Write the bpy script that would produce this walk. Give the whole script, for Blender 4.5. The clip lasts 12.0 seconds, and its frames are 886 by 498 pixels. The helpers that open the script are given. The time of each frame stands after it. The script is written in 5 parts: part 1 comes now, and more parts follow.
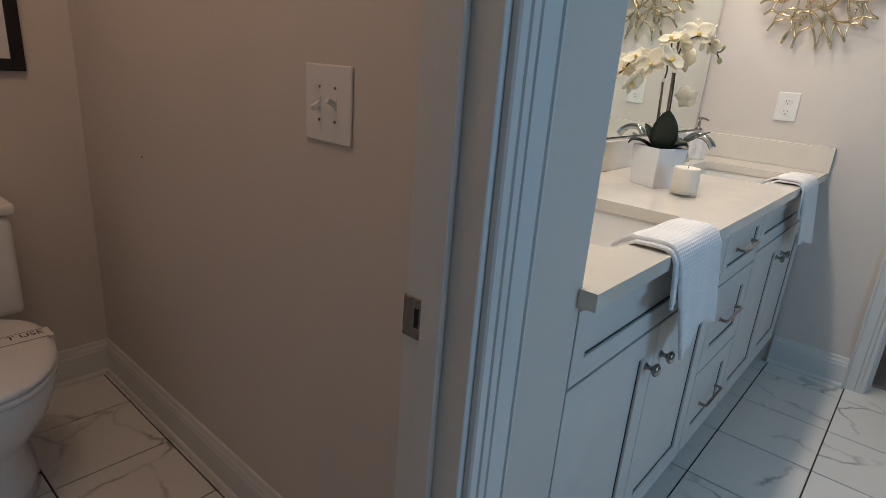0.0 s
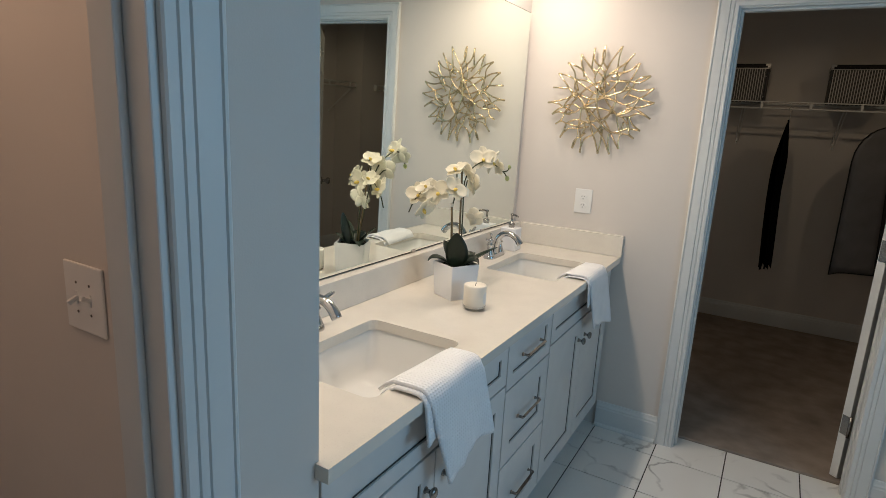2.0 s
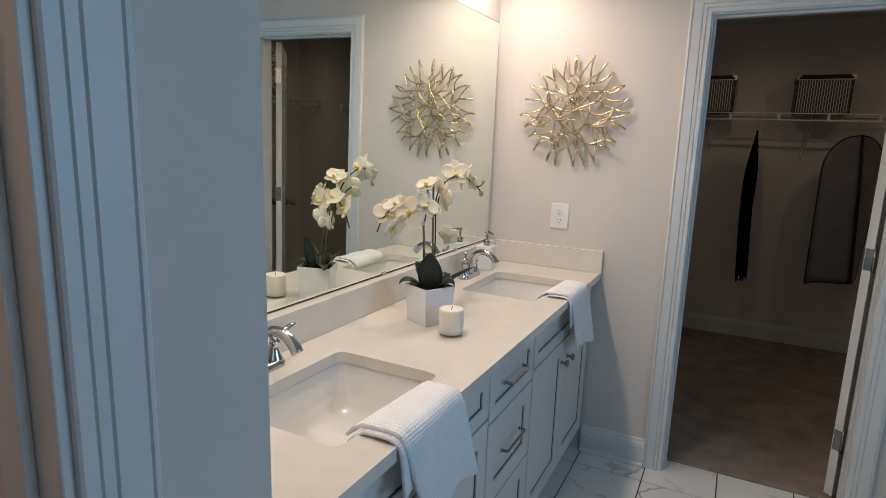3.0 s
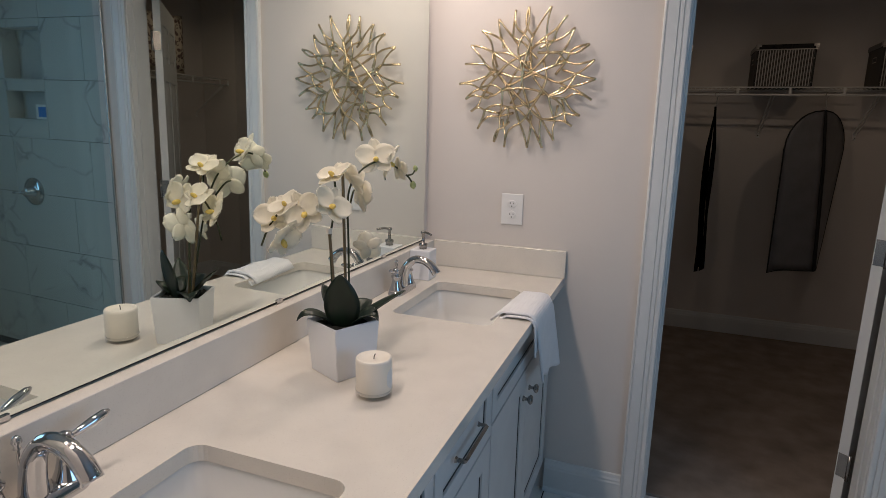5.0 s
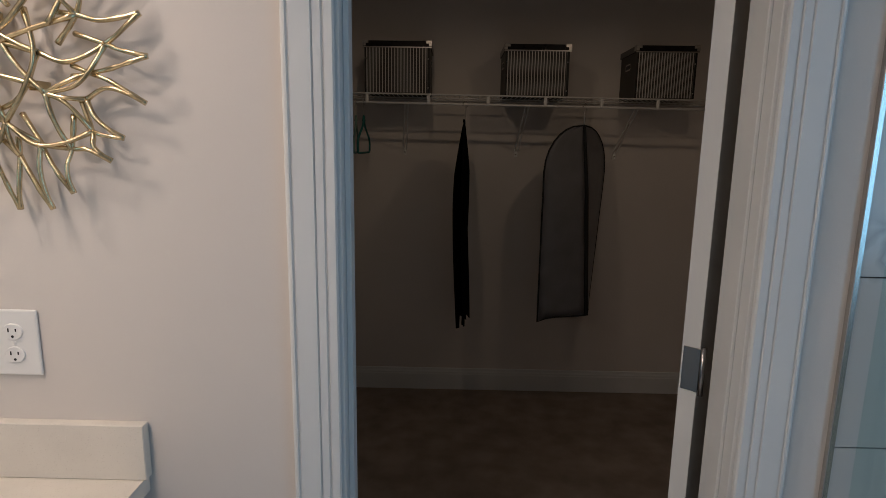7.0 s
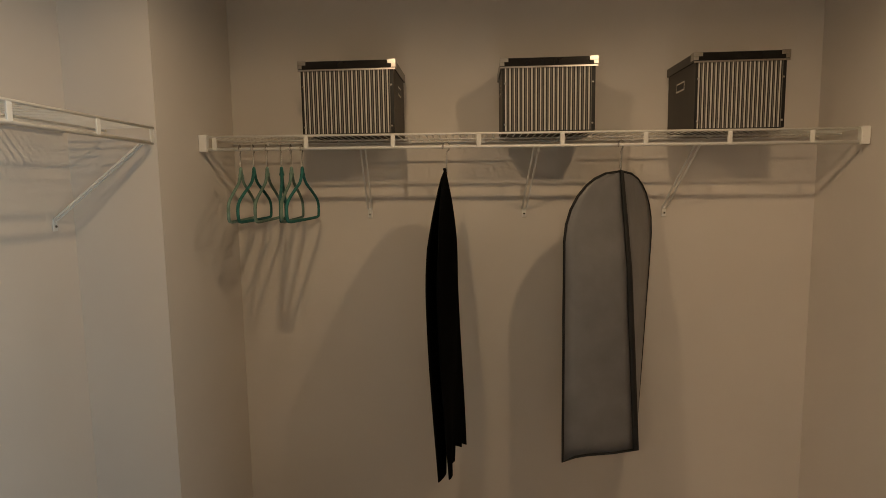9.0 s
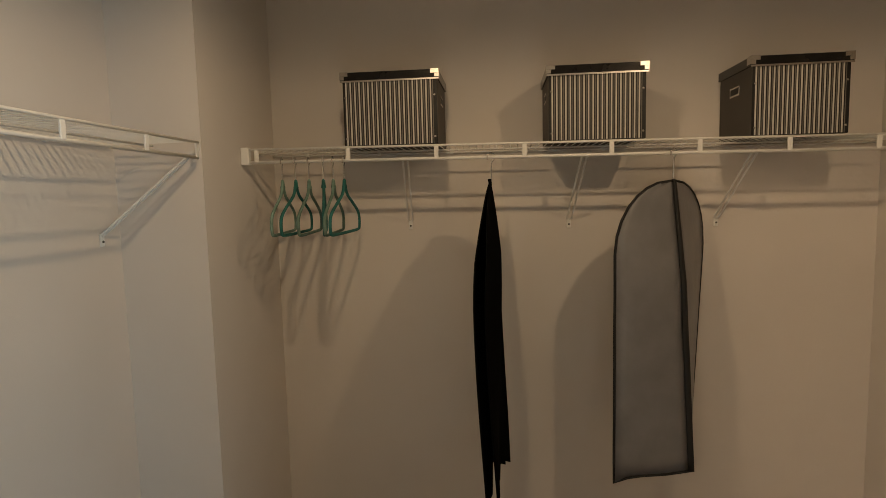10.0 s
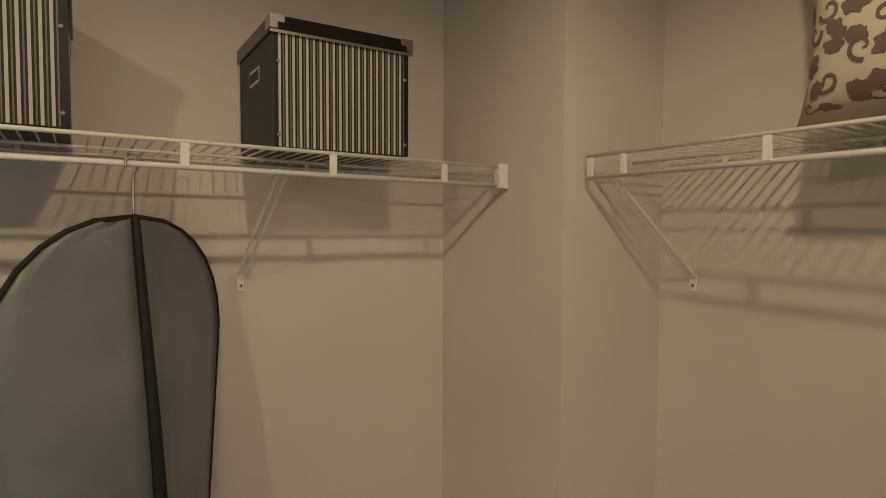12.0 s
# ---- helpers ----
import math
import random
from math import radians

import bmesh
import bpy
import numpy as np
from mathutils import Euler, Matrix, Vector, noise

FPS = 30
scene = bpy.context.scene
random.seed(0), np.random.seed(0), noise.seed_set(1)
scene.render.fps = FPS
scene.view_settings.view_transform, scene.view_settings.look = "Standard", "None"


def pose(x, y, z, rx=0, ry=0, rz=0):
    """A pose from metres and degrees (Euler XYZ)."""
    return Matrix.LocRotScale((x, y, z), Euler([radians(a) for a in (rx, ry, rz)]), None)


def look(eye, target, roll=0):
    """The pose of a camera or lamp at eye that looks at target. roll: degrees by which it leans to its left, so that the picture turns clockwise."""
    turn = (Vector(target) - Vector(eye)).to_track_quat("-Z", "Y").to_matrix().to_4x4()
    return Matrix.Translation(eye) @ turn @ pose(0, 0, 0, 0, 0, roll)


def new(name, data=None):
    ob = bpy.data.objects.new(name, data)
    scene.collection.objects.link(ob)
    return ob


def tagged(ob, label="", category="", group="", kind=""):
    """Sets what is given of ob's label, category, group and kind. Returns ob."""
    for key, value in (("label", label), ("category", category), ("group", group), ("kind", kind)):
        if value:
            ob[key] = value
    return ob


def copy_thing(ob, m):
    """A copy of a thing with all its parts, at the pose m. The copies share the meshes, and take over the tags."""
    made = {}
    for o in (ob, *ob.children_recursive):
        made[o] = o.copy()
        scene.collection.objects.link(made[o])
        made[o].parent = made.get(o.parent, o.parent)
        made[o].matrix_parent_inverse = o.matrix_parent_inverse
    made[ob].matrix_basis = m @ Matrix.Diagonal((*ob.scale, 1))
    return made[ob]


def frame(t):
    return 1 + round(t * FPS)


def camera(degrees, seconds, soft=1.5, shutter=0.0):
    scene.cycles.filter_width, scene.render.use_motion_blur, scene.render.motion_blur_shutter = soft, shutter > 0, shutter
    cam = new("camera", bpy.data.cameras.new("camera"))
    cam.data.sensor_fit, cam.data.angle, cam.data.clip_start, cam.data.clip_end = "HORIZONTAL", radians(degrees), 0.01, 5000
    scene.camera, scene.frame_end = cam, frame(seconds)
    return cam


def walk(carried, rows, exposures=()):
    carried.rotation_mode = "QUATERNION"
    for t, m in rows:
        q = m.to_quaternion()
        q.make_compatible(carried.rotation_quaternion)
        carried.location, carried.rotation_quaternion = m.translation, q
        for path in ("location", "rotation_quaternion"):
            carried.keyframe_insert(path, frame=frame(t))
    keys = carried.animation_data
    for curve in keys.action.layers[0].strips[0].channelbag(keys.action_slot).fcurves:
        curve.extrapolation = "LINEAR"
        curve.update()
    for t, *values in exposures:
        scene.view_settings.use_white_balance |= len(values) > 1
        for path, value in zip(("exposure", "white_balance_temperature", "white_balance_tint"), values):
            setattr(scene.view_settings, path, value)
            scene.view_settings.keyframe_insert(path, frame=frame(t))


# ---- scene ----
cam = camera(75.7, 12.0, soft=0.7)
PATH = [
    (0, (-0.031, 0.017, 1.233), (-1.254, 1.473, 0.612), 4.5),
    (0.5, (0.037, 0.023, 1.307), (-1.127, 1.541, 0.724), 4.7),
    (1, (0.143, 0.097, 1.426), (-0.985, 1.652, 0.871), 4.6),
    (1.5, (0.197, 0.124, 1.482), (-0.85, 1.755, 0.987), 4.0),
    (2, (0.229, 0.12, 1.522), (-0.742, 1.811, 1.079), 3.0),
    (2.5, (0.243, 0.135, 1.523), (-0.676, 1.867, 1.128), 2.2),
    (3, (0.157, 0.246, 1.494), (-0.738, 1.996, 1.123), 1.9),
    (3.2, (0.11, 0.313, 1.485), (-0.784, 2.063, 1.116), 1.8),
    (4.8, (-0.092, 0.729, 1.442), (-0.876, 2.523, 1.033), 1.2),
    (5, (-0.056, 0.766, 1.456), (-0.749, 2.597, 1.048), 1.2),
    (5.5, (0.073, 0.95, 1.462), (-0.407, 2.849, 1.057), 1.3),
    (6, (0.122, 1.252, 1.445), (-0.148, 3.194, 1.051), 1.4),
    (6.5, (0.17, 1.573, 1.461), (0.061, 3.534, 1.082), 0.9),
    (7, (0.173, 1.973, 1.514), (0.147, 3.940, 1.154), 0.9),
    (7.2, (0.165, 2.142, 1.509), (0.177, 4.113, 1.170), 0.7),
    (8.8, (0.354, 2.917, 1.587), (0.257, 4.902, 1.359), -0.6),
    (9, (0.342, 2.948, 1.579), (0.226, 4.933, 1.362), -0.9),
    (9.5, (0.288, 2.982, 1.586), (0.121, 4.964, 1.38), -1.1),
    (10, (0.268, 2.995, 1.6), (0.066, 4.975, 1.405), -1.4),
    (10.5, (0.348, 3.074, 1.589), (0.206, 5.06, 1.407), -1.2),
    (11, (0.469, 3.3, 1.6), (0.583, 5.291, 1.457), -0.8),
    (11.5, (0.643, 3.618, 1.594), (1.17, 5.544, 1.485), -0.1),
    (12, (0.777, 3.883, 1.613), (1.853, 5.567, 1.525), 0.2),
]
EXPOSURES = [(0.0, 0.34, 6650, 12), (0.5, 0.64, 7050, 8), (1.0, 0.66, 7200, 6), (1.5, 0.46, 7000, 9), (2.0, 0.34, 6900, 11), (3.2, 0.20, 6690, 16), (5.0, -0.10, 6480, 18), (6.0, -0.14, 6430, 18), (7.2, 0.20, 6950, 18),
             (8.8, 2.34, 8700, 15), (11.0, 2.41, 8150, 11), (12.0, 2.60, 7550, 6)]
walk(cam, [(t, look(eye, target, roll)) for t, eye, target, roll in PATH], EXPOSURES)

# ---- world and light ----
world = bpy.data.worlds.new("sky")
scene.world = world
world.use_nodes = True
wn = world.node_tree
bg = wn.nodes["Background"]
sky = wn.nodes.new("ShaderNodeTexSky")
sky.sky_type, sky.sun_disc = "NISHITA", False
sky.sun_elevation, sky.sun_rotation = radians(40), radians(200)
wn.links.new(sky.outputs[0], bg.inputs[0])
bg.inputs[1].default_value = 0.1


def lamp(name, kind, m, energy, colour, size=0.05, size_y=0.0):
    data = bpy.data.lights.new(name, kind)
    data.energy, data.color = energy, colour
    if kind == "AREA":
        data.shape, data.size, data.size_y = "RECTANGLE", size, size_y
    else:
        data.shadow_soft_size = size
    ob = new(name, data)
    ob.matrix_world = m
    return ob


WARM, CLOSET_WARM, DAY = (1.0, 0.875, 0.755), (1.0, 0.81, 0.575), (0.29, 0.63, 1.0)
VANITY_BULBS = [(-0.75, y, 2.35) for y in (1.05, 1.43, 2.18, 2.56)]
for at in VANITY_BULBS:
    bulb = lamp("vanity_bulb_light", "SPOT", pose(*at), 13.0, WARM, 0.055)
    bulb.data.spot_size, bulb.data.spot_blend = radians(172), 0.75
lamp("window_daylight", "AREA", pose(1.97, 1.20, 1.60, 0, 90, 0), 12.0, DAY, 1.1, 1.1)
for at, watts in (((0.03, 3.97, 2.40), 2.65), ((1.05, 3.97, 2.40), 2.45)):
    can = lamp("closet_light", "SPOT", pose(*at), watts, CLOSET_WARM, 0.022)
    can.data.spot_size, can.data.spot_blend = radians(174), 0.40
lamp("toilet_room_light", "POINT", pose(-1.10, 0.15, 2.52), 6.8, (1.0, 0.70, 0.51), 0.06)


# ---- materials ----
def material(name, colour, rough=0.6, metal=0.0, vary=0.06, scale=6.0, bump=0.0, bump_scale=200.0, coat=0.0, spec=0.5, trans=0.0, ior=1.45, rand=0.0, alpha=1.0):
    """A surface with blotches at one scale and grain at another."""
    m = bpy.data.materials.new(name)
    m.use_nodes = True
    t = m.node_tree
    p = t.nodes["Principled BSDF"]
    p.inputs["Roughness"].default_value, p.inputs["Metallic"].default_value = rough, metal
    p.inputs["Coat Weight"].default_value = coat
    p.inputs["Specular IOR Level"].default_value = spec
    p.inputs["Transmission Weight"].default_value, p.inputs["IOR"].default_value = trans, ior
    p.inputs["Alpha"].default_value = alpha
    co = t.nodes.new("ShaderNodeNewGeometry").outputs["Position"]
    n1 = t.nodes.new("ShaderNodeTexNoise")
    n1.inputs["Scale"].default_value, n1.inputs["Detail"].default_value = scale, 4
    t.links.new(co, n1.inputs["Vector"])
    ramp = t.nodes.new("ShaderNodeValToRGB")
    ramp.color_ramp.elements[0].position, ramp.color_ramp.elements[1].position = 0.3, 0.7
    ramp.color_ramp.elements[0].color = (*[c * (1 - vary) for c in colour], 1)
    ramp.color_ramp.elements[1].color = (*[min(1, c * (1 + vary)) for c in colour], 1)
    t.links.new(n1.outputs["Fac"], ramp.inputs[0])
    out = ramp.outputs[0]
    if rand:
        info = t.nodes.new("ShaderNodeObjectInfo")
        hsv = t.nodes.new("ShaderNodeHueSaturation")
        mr = t.nodes.new("ShaderNodeMapRange")
        mr.inputs["To Min"].default_value, mr.inputs["To Max"].default_value = 1 - rand, 1 + rand
        t.links.new(info.outputs["Random"], mr.inputs["Value"])
        t.links.new(mr.outputs[0], hsv.inputs["Value"])
        t.links.new(out, hsv.inputs["Color"])
        out = hsv.outputs[0]
    t.links.new(out, p.inputs["Base Color"])
    if bump:
        n2 = t.nodes.new("ShaderNodeTexNoise")
        n2.inputs["Scale"].default_value, n2.inputs["Detail"].default_value = bump_scale, 3
        t.links.new(co, n2.inputs["Vector"])
        b = t.nodes.new("ShaderNodeBump")
        b.inputs["Strength"].default_value, b.inputs["Distance"].default_value = bump, 0.002
        t.links.new(n2.outputs["Fac"], b.inputs["Height"])
        t.links.new(b.outputs[0], p.inputs["Normal"])
    return m


def marble(name, base, vein, rough, width=0.035):
    """White stone-look porcelain with thin wandering grey veins, different on every tile."""
    m = bpy.data.materials.new(name)
    m.use_nodes = True
    t = m.node_tree
    p = t.nodes["Principled BSDF"]
    p.inputs["Roughness"].default_value = rough
    geo, info = t.nodes.new("ShaderNodeNewGeometry"), t.nodes.new("ShaderNodeObjectInfo")
    mul = t.nodes.new("ShaderNodeVectorMath")
    mul.operation = "MULTIPLY_ADD"
    mul.inputs[1].default_value = (37.0, 23.0, 11.0)
    t.links.new(info.outputs["Random"], mul.inputs[0])
    t.links.new(geo.outputs["Position"], mul.inputs[2])
    warp = t.nodes.new("ShaderNodeTexNoise")
    warp.inputs["Scale"].default_value, warp.inputs["Detail"].default_value = 3.0, 5
    t.links.new(mul.outputs[0], warp.inputs["Vector"])
    add = t.nodes.new("ShaderNodeVectorMath")
    add.operation = "MULTIPLY_ADD"
    add.inputs[1].default_value = (0.35, 0.35, 0.35)
    t.links.new(warp.outputs["Color"], add.inputs[0])
    t.links.new(mul.outputs[0], add.inputs[2])
    vor = t.nodes.new("ShaderNodeTexVoronoi")
    vor.feature = "DISTANCE_TO_EDGE"
    vor.inputs["Scale"].default_value = 3.0
    t.links.new(add.outputs[0], vor.inputs["Vector"])
    ramp = t.nodes.new("ShaderNodeValToRGB")
    ramp.color_ramp.elements[0].position, ramp.color_ramp.elements[1].position = 0.0, width
    ramp.color_ramp.elements[0].color, ramp.color_ramp.elements[1].color = (1, 1, 1, 1), (0, 0, 0, 1)
    t.links.new(vor.outputs["Distance"], ramp.inputs[0])
    mask = t.nodes.new("ShaderNodeTexNoise")
    mask.inputs["Scale"].default_value, mask.inputs["Detail"].default_value = 4.5, 2
    t.links.new(mul.outputs[0], mask.inputs["Vector"])
    mramp = t.nodes.new("ShaderNodeValToRGB")
    mramp.color_ramp.elements[0].position, mramp.color_ramp.elements[1].position = 0.46, 0.66
    t.links.new(mask.outputs["Fac"], mramp.inputs[0])
    fac = t.nodes.new("ShaderNodeMath")
    fac.operation = "MULTIPLY"
    t.links.new(ramp.outputs[0], fac.inputs[0])
    t.links.new(mramp.outputs[0], fac.inputs[1])
    cloud = t.nodes.new("ShaderNodeMix")
    cloud.data_type = "RGBA"
    cloud.inputs[6].default_value = (*base, 1)
    cloud.inputs[7].default_value = (*[b * 0.88 for b in base], 1)
    t.links.new(warp.outputs["Fac"], cloud.inputs[0])
    mix = t.nodes.new("ShaderNodeMix")
    mix.data_type = "RGBA"
    mix.inputs[7].default_value = (*vein, 1)
    t.links.new(cloud.outputs[2], mix.inputs[6])
    t.links.new(fac.outputs[0], mix.inputs[0])
    t.links.new(mix.outputs[2], p.inputs["Base Color"])
    return m


def speckled(name, base, fleck, chip, rough):
    """Engineered quartz: cream ground with fine dark and bright chips."""
    m = material(name, base, rough, vary=0.03, scale=14)
    t = m.node_tree
    p = t.nodes["Principled BSDF"]
    src = p.inputs["Base Color"].links[0].from_socket
    co = t.nodes.new("ShaderNodeNewGeometry").outputs["Position"]
    for scale, lo, colour in ((330.0, 0.16, fleck), (190.0, 0.10, chip)):
        v = t.nodes.new("ShaderNodeTexVoronoi")
        v.inputs["Scale"].default_value = scale
        t.links.new(co, v.inputs["Vector"])
        r = t.nodes.new("ShaderNodeValToRGB")
        r.color_ramp.elements[0].position, r.color_ramp.elements[1].position = lo, lo + 0.12
        r.color_ramp.elements[0].color, r.color_ramp.elements[1].color = (1, 1, 1, 1), (0, 0, 0, 1)
        t.links.new(v.outputs["Distance"], r.inputs[0])
        sep = t.nodes.new("ShaderNodeSeparateColor")
        t.links.new(v.outputs["Color"], sep.inputs[0])
        gt = t.nodes.new("ShaderNodeMath")
        gt.operation, gt.inputs[1].default_value = "GREATER_THAN", 0.62
        t.links.new(sep.outputs[0], gt.inputs[0])
        mu = t.nodes.new("ShaderNodeMath")
        mu.operation = "MULTIPLY"
        t.links.new(r.outputs[0], mu.inputs[0])
        t.links.new(gt.outputs[0], mu.inputs[1])
        mix = t.nodes.new("ShaderNodeMix")
        mix.data_type = "RGBA"
        mix.inputs[7].default_value = (*colour, 1)
        t.links.new(mu.outputs[0], mix.inputs[0])
        t.links.new(src, mix.inputs[6])
        src = mix.outputs[2]
    t.links.new(src, p.inputs["Base Color"])
    return m


def clear_sheet(name, tint, rough=0.0):
    """Thin clear glass: light passes straight through, with a gloss that grows towards the edge of sight."""
    m = bpy.data.materials.new(name)
    m.use_nodes = True
    t = m.node_tree
    t.nodes.remove(t.nodes["Principled BSDF"])
    clear, gloss = t.nodes.new("ShaderNodeBsdfTransparent"), t.nodes.new("ShaderNodeBsdfGlossy")
    clear.inputs[0].default_value = (*tint, 1)
    gloss.inputs["Roughness"].default_value = rough
    lw, mix = t.nodes.new("ShaderNodeLayerWeight"), t.nodes.new("ShaderNodeMixShader")
    power, level = t.nodes.new("ShaderNodeMath"), t.nodes.new("ShaderNodeMath")
    power.operation, power.inputs[1].default_value = "POWER", 5.0
    level.operation, level.inputs[1].default_value, level.inputs[2].default_value = "MULTIPLY_ADD", 0.85, 0.035
    lw.inputs[0].default_value = 0.5
    t.links.new(lw.outputs["Facing"], power.inputs[0])
    t.links.new(power.outputs[0], level.inputs[0])
    t.links.new(level.outputs[0], mix.inputs[0])
    t.links.new(clear.outputs[0], mix.inputs[1])
    t.links.new(gloss.outputs[0], mix.inputs[2])
    t.links.new(mix.outputs[0], t.nodes["Material Output"].inputs[0])
    return m


def waffle(name, colour, period):
    """A soft cotton with a raised waffle weave."""
    m = material(name, colour, 0.95, vary=0.02, scale=20, spec=0.1)
    t = m.node_tree
    sep, com, dif = t.nodes.new("ShaderNodeSeparateXYZ"), t.nodes.new("ShaderNodeCombineXYZ"), t.nodes.new("ShaderNodeMath")
    dif.operation = "SUBTRACT"
    t.links.new(t.nodes.new("ShaderNodeNewGeometry").outputs["Position"], sep.inputs[0])
    t.links.new(sep.outputs[0], dif.inputs[0])
    t.links.new(sep.outputs[2], dif.inputs[1])
    t.links.new(dif.outputs[0], com.inputs[0])
    t.links.new(sep.outputs[1], com.inputs[1])
    co = com.outputs[0]
    waves = []
    for axis in ("X", "Y"):
        w = t.nodes.new("ShaderNodeTexWave")
        w.wave_type, w.bands_direction = "BANDS", axis
        w.inputs["Scale"].default_value = 2 * math.pi / (20 * period)
        w.inputs["Distortion"].default_value = 0.4
        t.links.new(co, w.inputs["Vector"])
        waves.append(w.outputs["Fac"])
    mu = t.nodes.new("ShaderNodeMath")
    mu.operation = "MULTIPLY"
    t.links.new(waves[0], mu.inputs[0])
    t.links.new(waves[1], mu.inputs[1])
    bmp = t.nodes.new("ShaderNodeBump")
    bmp.inputs["Strength"].default_value, bmp.inputs["Distance"].default_value = 0.5, 0.003
    t.links.new(mu.outputs[0], bmp.inputs["Height"])
    t.links.new(bmp.outputs[0], t.nodes["Principled BSDF"].inputs["Normal"])
    return m


WALL = material("wall_paint", (0.68, 0.63, 0.585), 0.75, vary=0.02, scale=3, bump=0.12, bump_scale=350, spec=0.3)
TRIM = material("trim_paint", (0.69, 0.70, 0.69), 0.38, vary=0.02, scale=5, bump=0.03, bump_scale=120)
CEIL = material("ceiling_paint", (0.6, 0.59, 0.575), 0.9, vary=0.02, bump=0.3, bump_scale=180)
CABINET = material("cabinet_paint", (0.65, 0.64, 0.62), 0.42, vary=0.035, scale=9, bump=0.03, bump_scale=90)
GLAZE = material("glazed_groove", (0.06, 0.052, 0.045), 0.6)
DARK = material("dark_gap", (0.03, 0.028, 0.026), 0.8)
QUARTZ = speckled("cream_quartz", (0.735, 0.685, 0.61), (0.60, 0.55, 0.48), (0.79, 0.75, 0.69), 0.07)
PORCELAIN = material("porcelain", (0.84, 0.83, 0.80), 0.08, vary=0.01, coat=0.3)
CHROME = material("chrome", (0.58, 0.58, 0.59), 0.05, 1.0, vary=0.01)
NICKEL = material("brushed_nickel", (0.33, 0.31, 0.29), 0.24, 1.0, vary=0.05, scale=40, bump=0.05, bump_scale=500)
GOLD = material("gold_wire", (0.64, 0.52, 0.33), 0.26, 1.0, vary=0.25, scale=45, bump=0.2, bump_scale=160)
MIRROR = material("silvered_mirror", (0.86, 0.92, 0.88), 0.012, 1.0, vary=0.0)
GLASS = clear_sheet("clear_glass", (0.90, 0.965, 0.955))
CUP_GLASS = clear_sheet("candle_glass", (0.985, 0.985, 0.98))
PLASTIC = material("white_plastic", (0.80, 0.79, 0.77), 0.32, vary=0.01)
FLOOR_TILE = marble("floor_marble_tile", (0.81, 0.80, 0.77), (0.30, 0.29, 0.28), 0.28)
WALL_TILE = marble("shower_marble_tile", (0.50, 0.52, 0.505), (0.28, 0.28, 0.28), 0.18)
GROUT = material("grey_grout", (0.06, 0.057, 0.054), 0.9, bump=0.2, bump_scale=300)
CARPET = material("brown_carpet", (0.30, 0.245, 0.205), 1.0, vary=0.22, scale=7, bump=1.0, bump_scale=420, spec=0.1)
TERRY = waffle("white_towel", (0.84, 0.84, 0.85), 0.0105)
WAX = material("ivory_wax", (0.82, 0.76, 0.66), 0.5, vary=0.03)
PETAL = material("orchid_petal", (0.92, 0.885, 0.77), 0.55, vary=0.06, scale=60)
tree = PETAL.node_tree
glow, half = tree.nodes.new("ShaderNodeBsdfTranslucent"), tree.nodes.new("ShaderNodeMixShader")
glow.inputs[0].default_value, half.inputs[0].default_value = (0.92, 0.87, 0.72, 1), 0.45
tree.links.new(tree.nodes["Principled BSDF"].outputs[0], half.inputs[1])
tree.links.new(glow.outputs[0], half.inputs[2])
tree.links.new(half.outputs[0], tree.nodes["Material Output"].inputs[0])
LIP = material("orchid_lip", (0.80, 0.58, 0.14), 0.6, vary=0.2, scale=120)
STEM = material("orchid_stem", (0.05, 0.055, 0.02), 0.6, vary=0.3, scale=60)
BUD = material("orchid_bud", (0.42, 0.46, 0.20), 0.6, vary=0.2, scale=60)
LEAF = material("orchid_leaf", (0.008, 0.017, 0.008), 0.42, vary=0.3, scale=30)
SOIL = material("black_moss", (0.02, 0.02, 0.015), 0.95, bump=1.0, bump_scale=200)
CANE = material("bamboo_stake", (0.20, 0.14, 0.07), 0.6, vary=0.2, scale=60)
POT = material("white_ceramic_pot", (0.83, 0.83, 0.84), 0.25, vary=0.01)
BLACK_CLOTH = material("black_cloth", (0.0035, 0.0035, 0.004), 1.0, vary=0.2, bump=0.4, bump_scale=300, spec=0.02)
BAG_FILM = material("grey_nonwoven_film", (0.185, 0.183, 0.192), 0.36, vary=0.12, scale=9, bump=0.9, bump_scale=16)
PIPING = material("black_piping", (0.012, 0.012, 0.012), 0.7)
WIRE = material("white_coated_wire", (0.80, 0.79, 0.76), 0.35, vary=0.01)
TEAL = material("teal_velvet", (0.012, 0.115, 0.105), 0.9, vary=0.15, scale=60, rand=0.3)
PALE_TEAL = material("pale_teal_velvet", (0.15, 0.25, 0.21), 0.8, vary=0.2, scale=50, rand=0.2)
STEEL = material("steel_hook", (0.65, 0.64, 0.62), 0.2, 1.0)
BOX_BLACK = material("black_lid_card", (0.012, 0.011, 0.011), 0.16, vary=0.1)
BOX_GREY = material("taupe_card", (0.10, 0.088, 0.075), 0.7, vary=0.05)
STRIPE_CREAM = material("cream_stripe", (0.50, 0.48, 0.45), 0.6, vary=0.05)
STRIPE_GREY = material("grey_stripe", (0.15, 0.14, 0.125), 0.6, vary=0.05)
STRIPE_DARK = material("dark_stripe", (0.007, 0.006, 0.006), 0.5)
BRASS = material("silver_corner", (0.58, 0.56, 0.54), 0.25, 1.0)
INK = material("black_ink", (0.01, 0.01, 0.01), 0.5)
PAPER = material("white_paper", (0.75, 0.74, 0.72), 0.8, vary=0.01)
PILLOW = material("cream_pillow_fabric", (0.62, 0.55, 0.44), 0.9, bump=0.5, bump_scale=500)
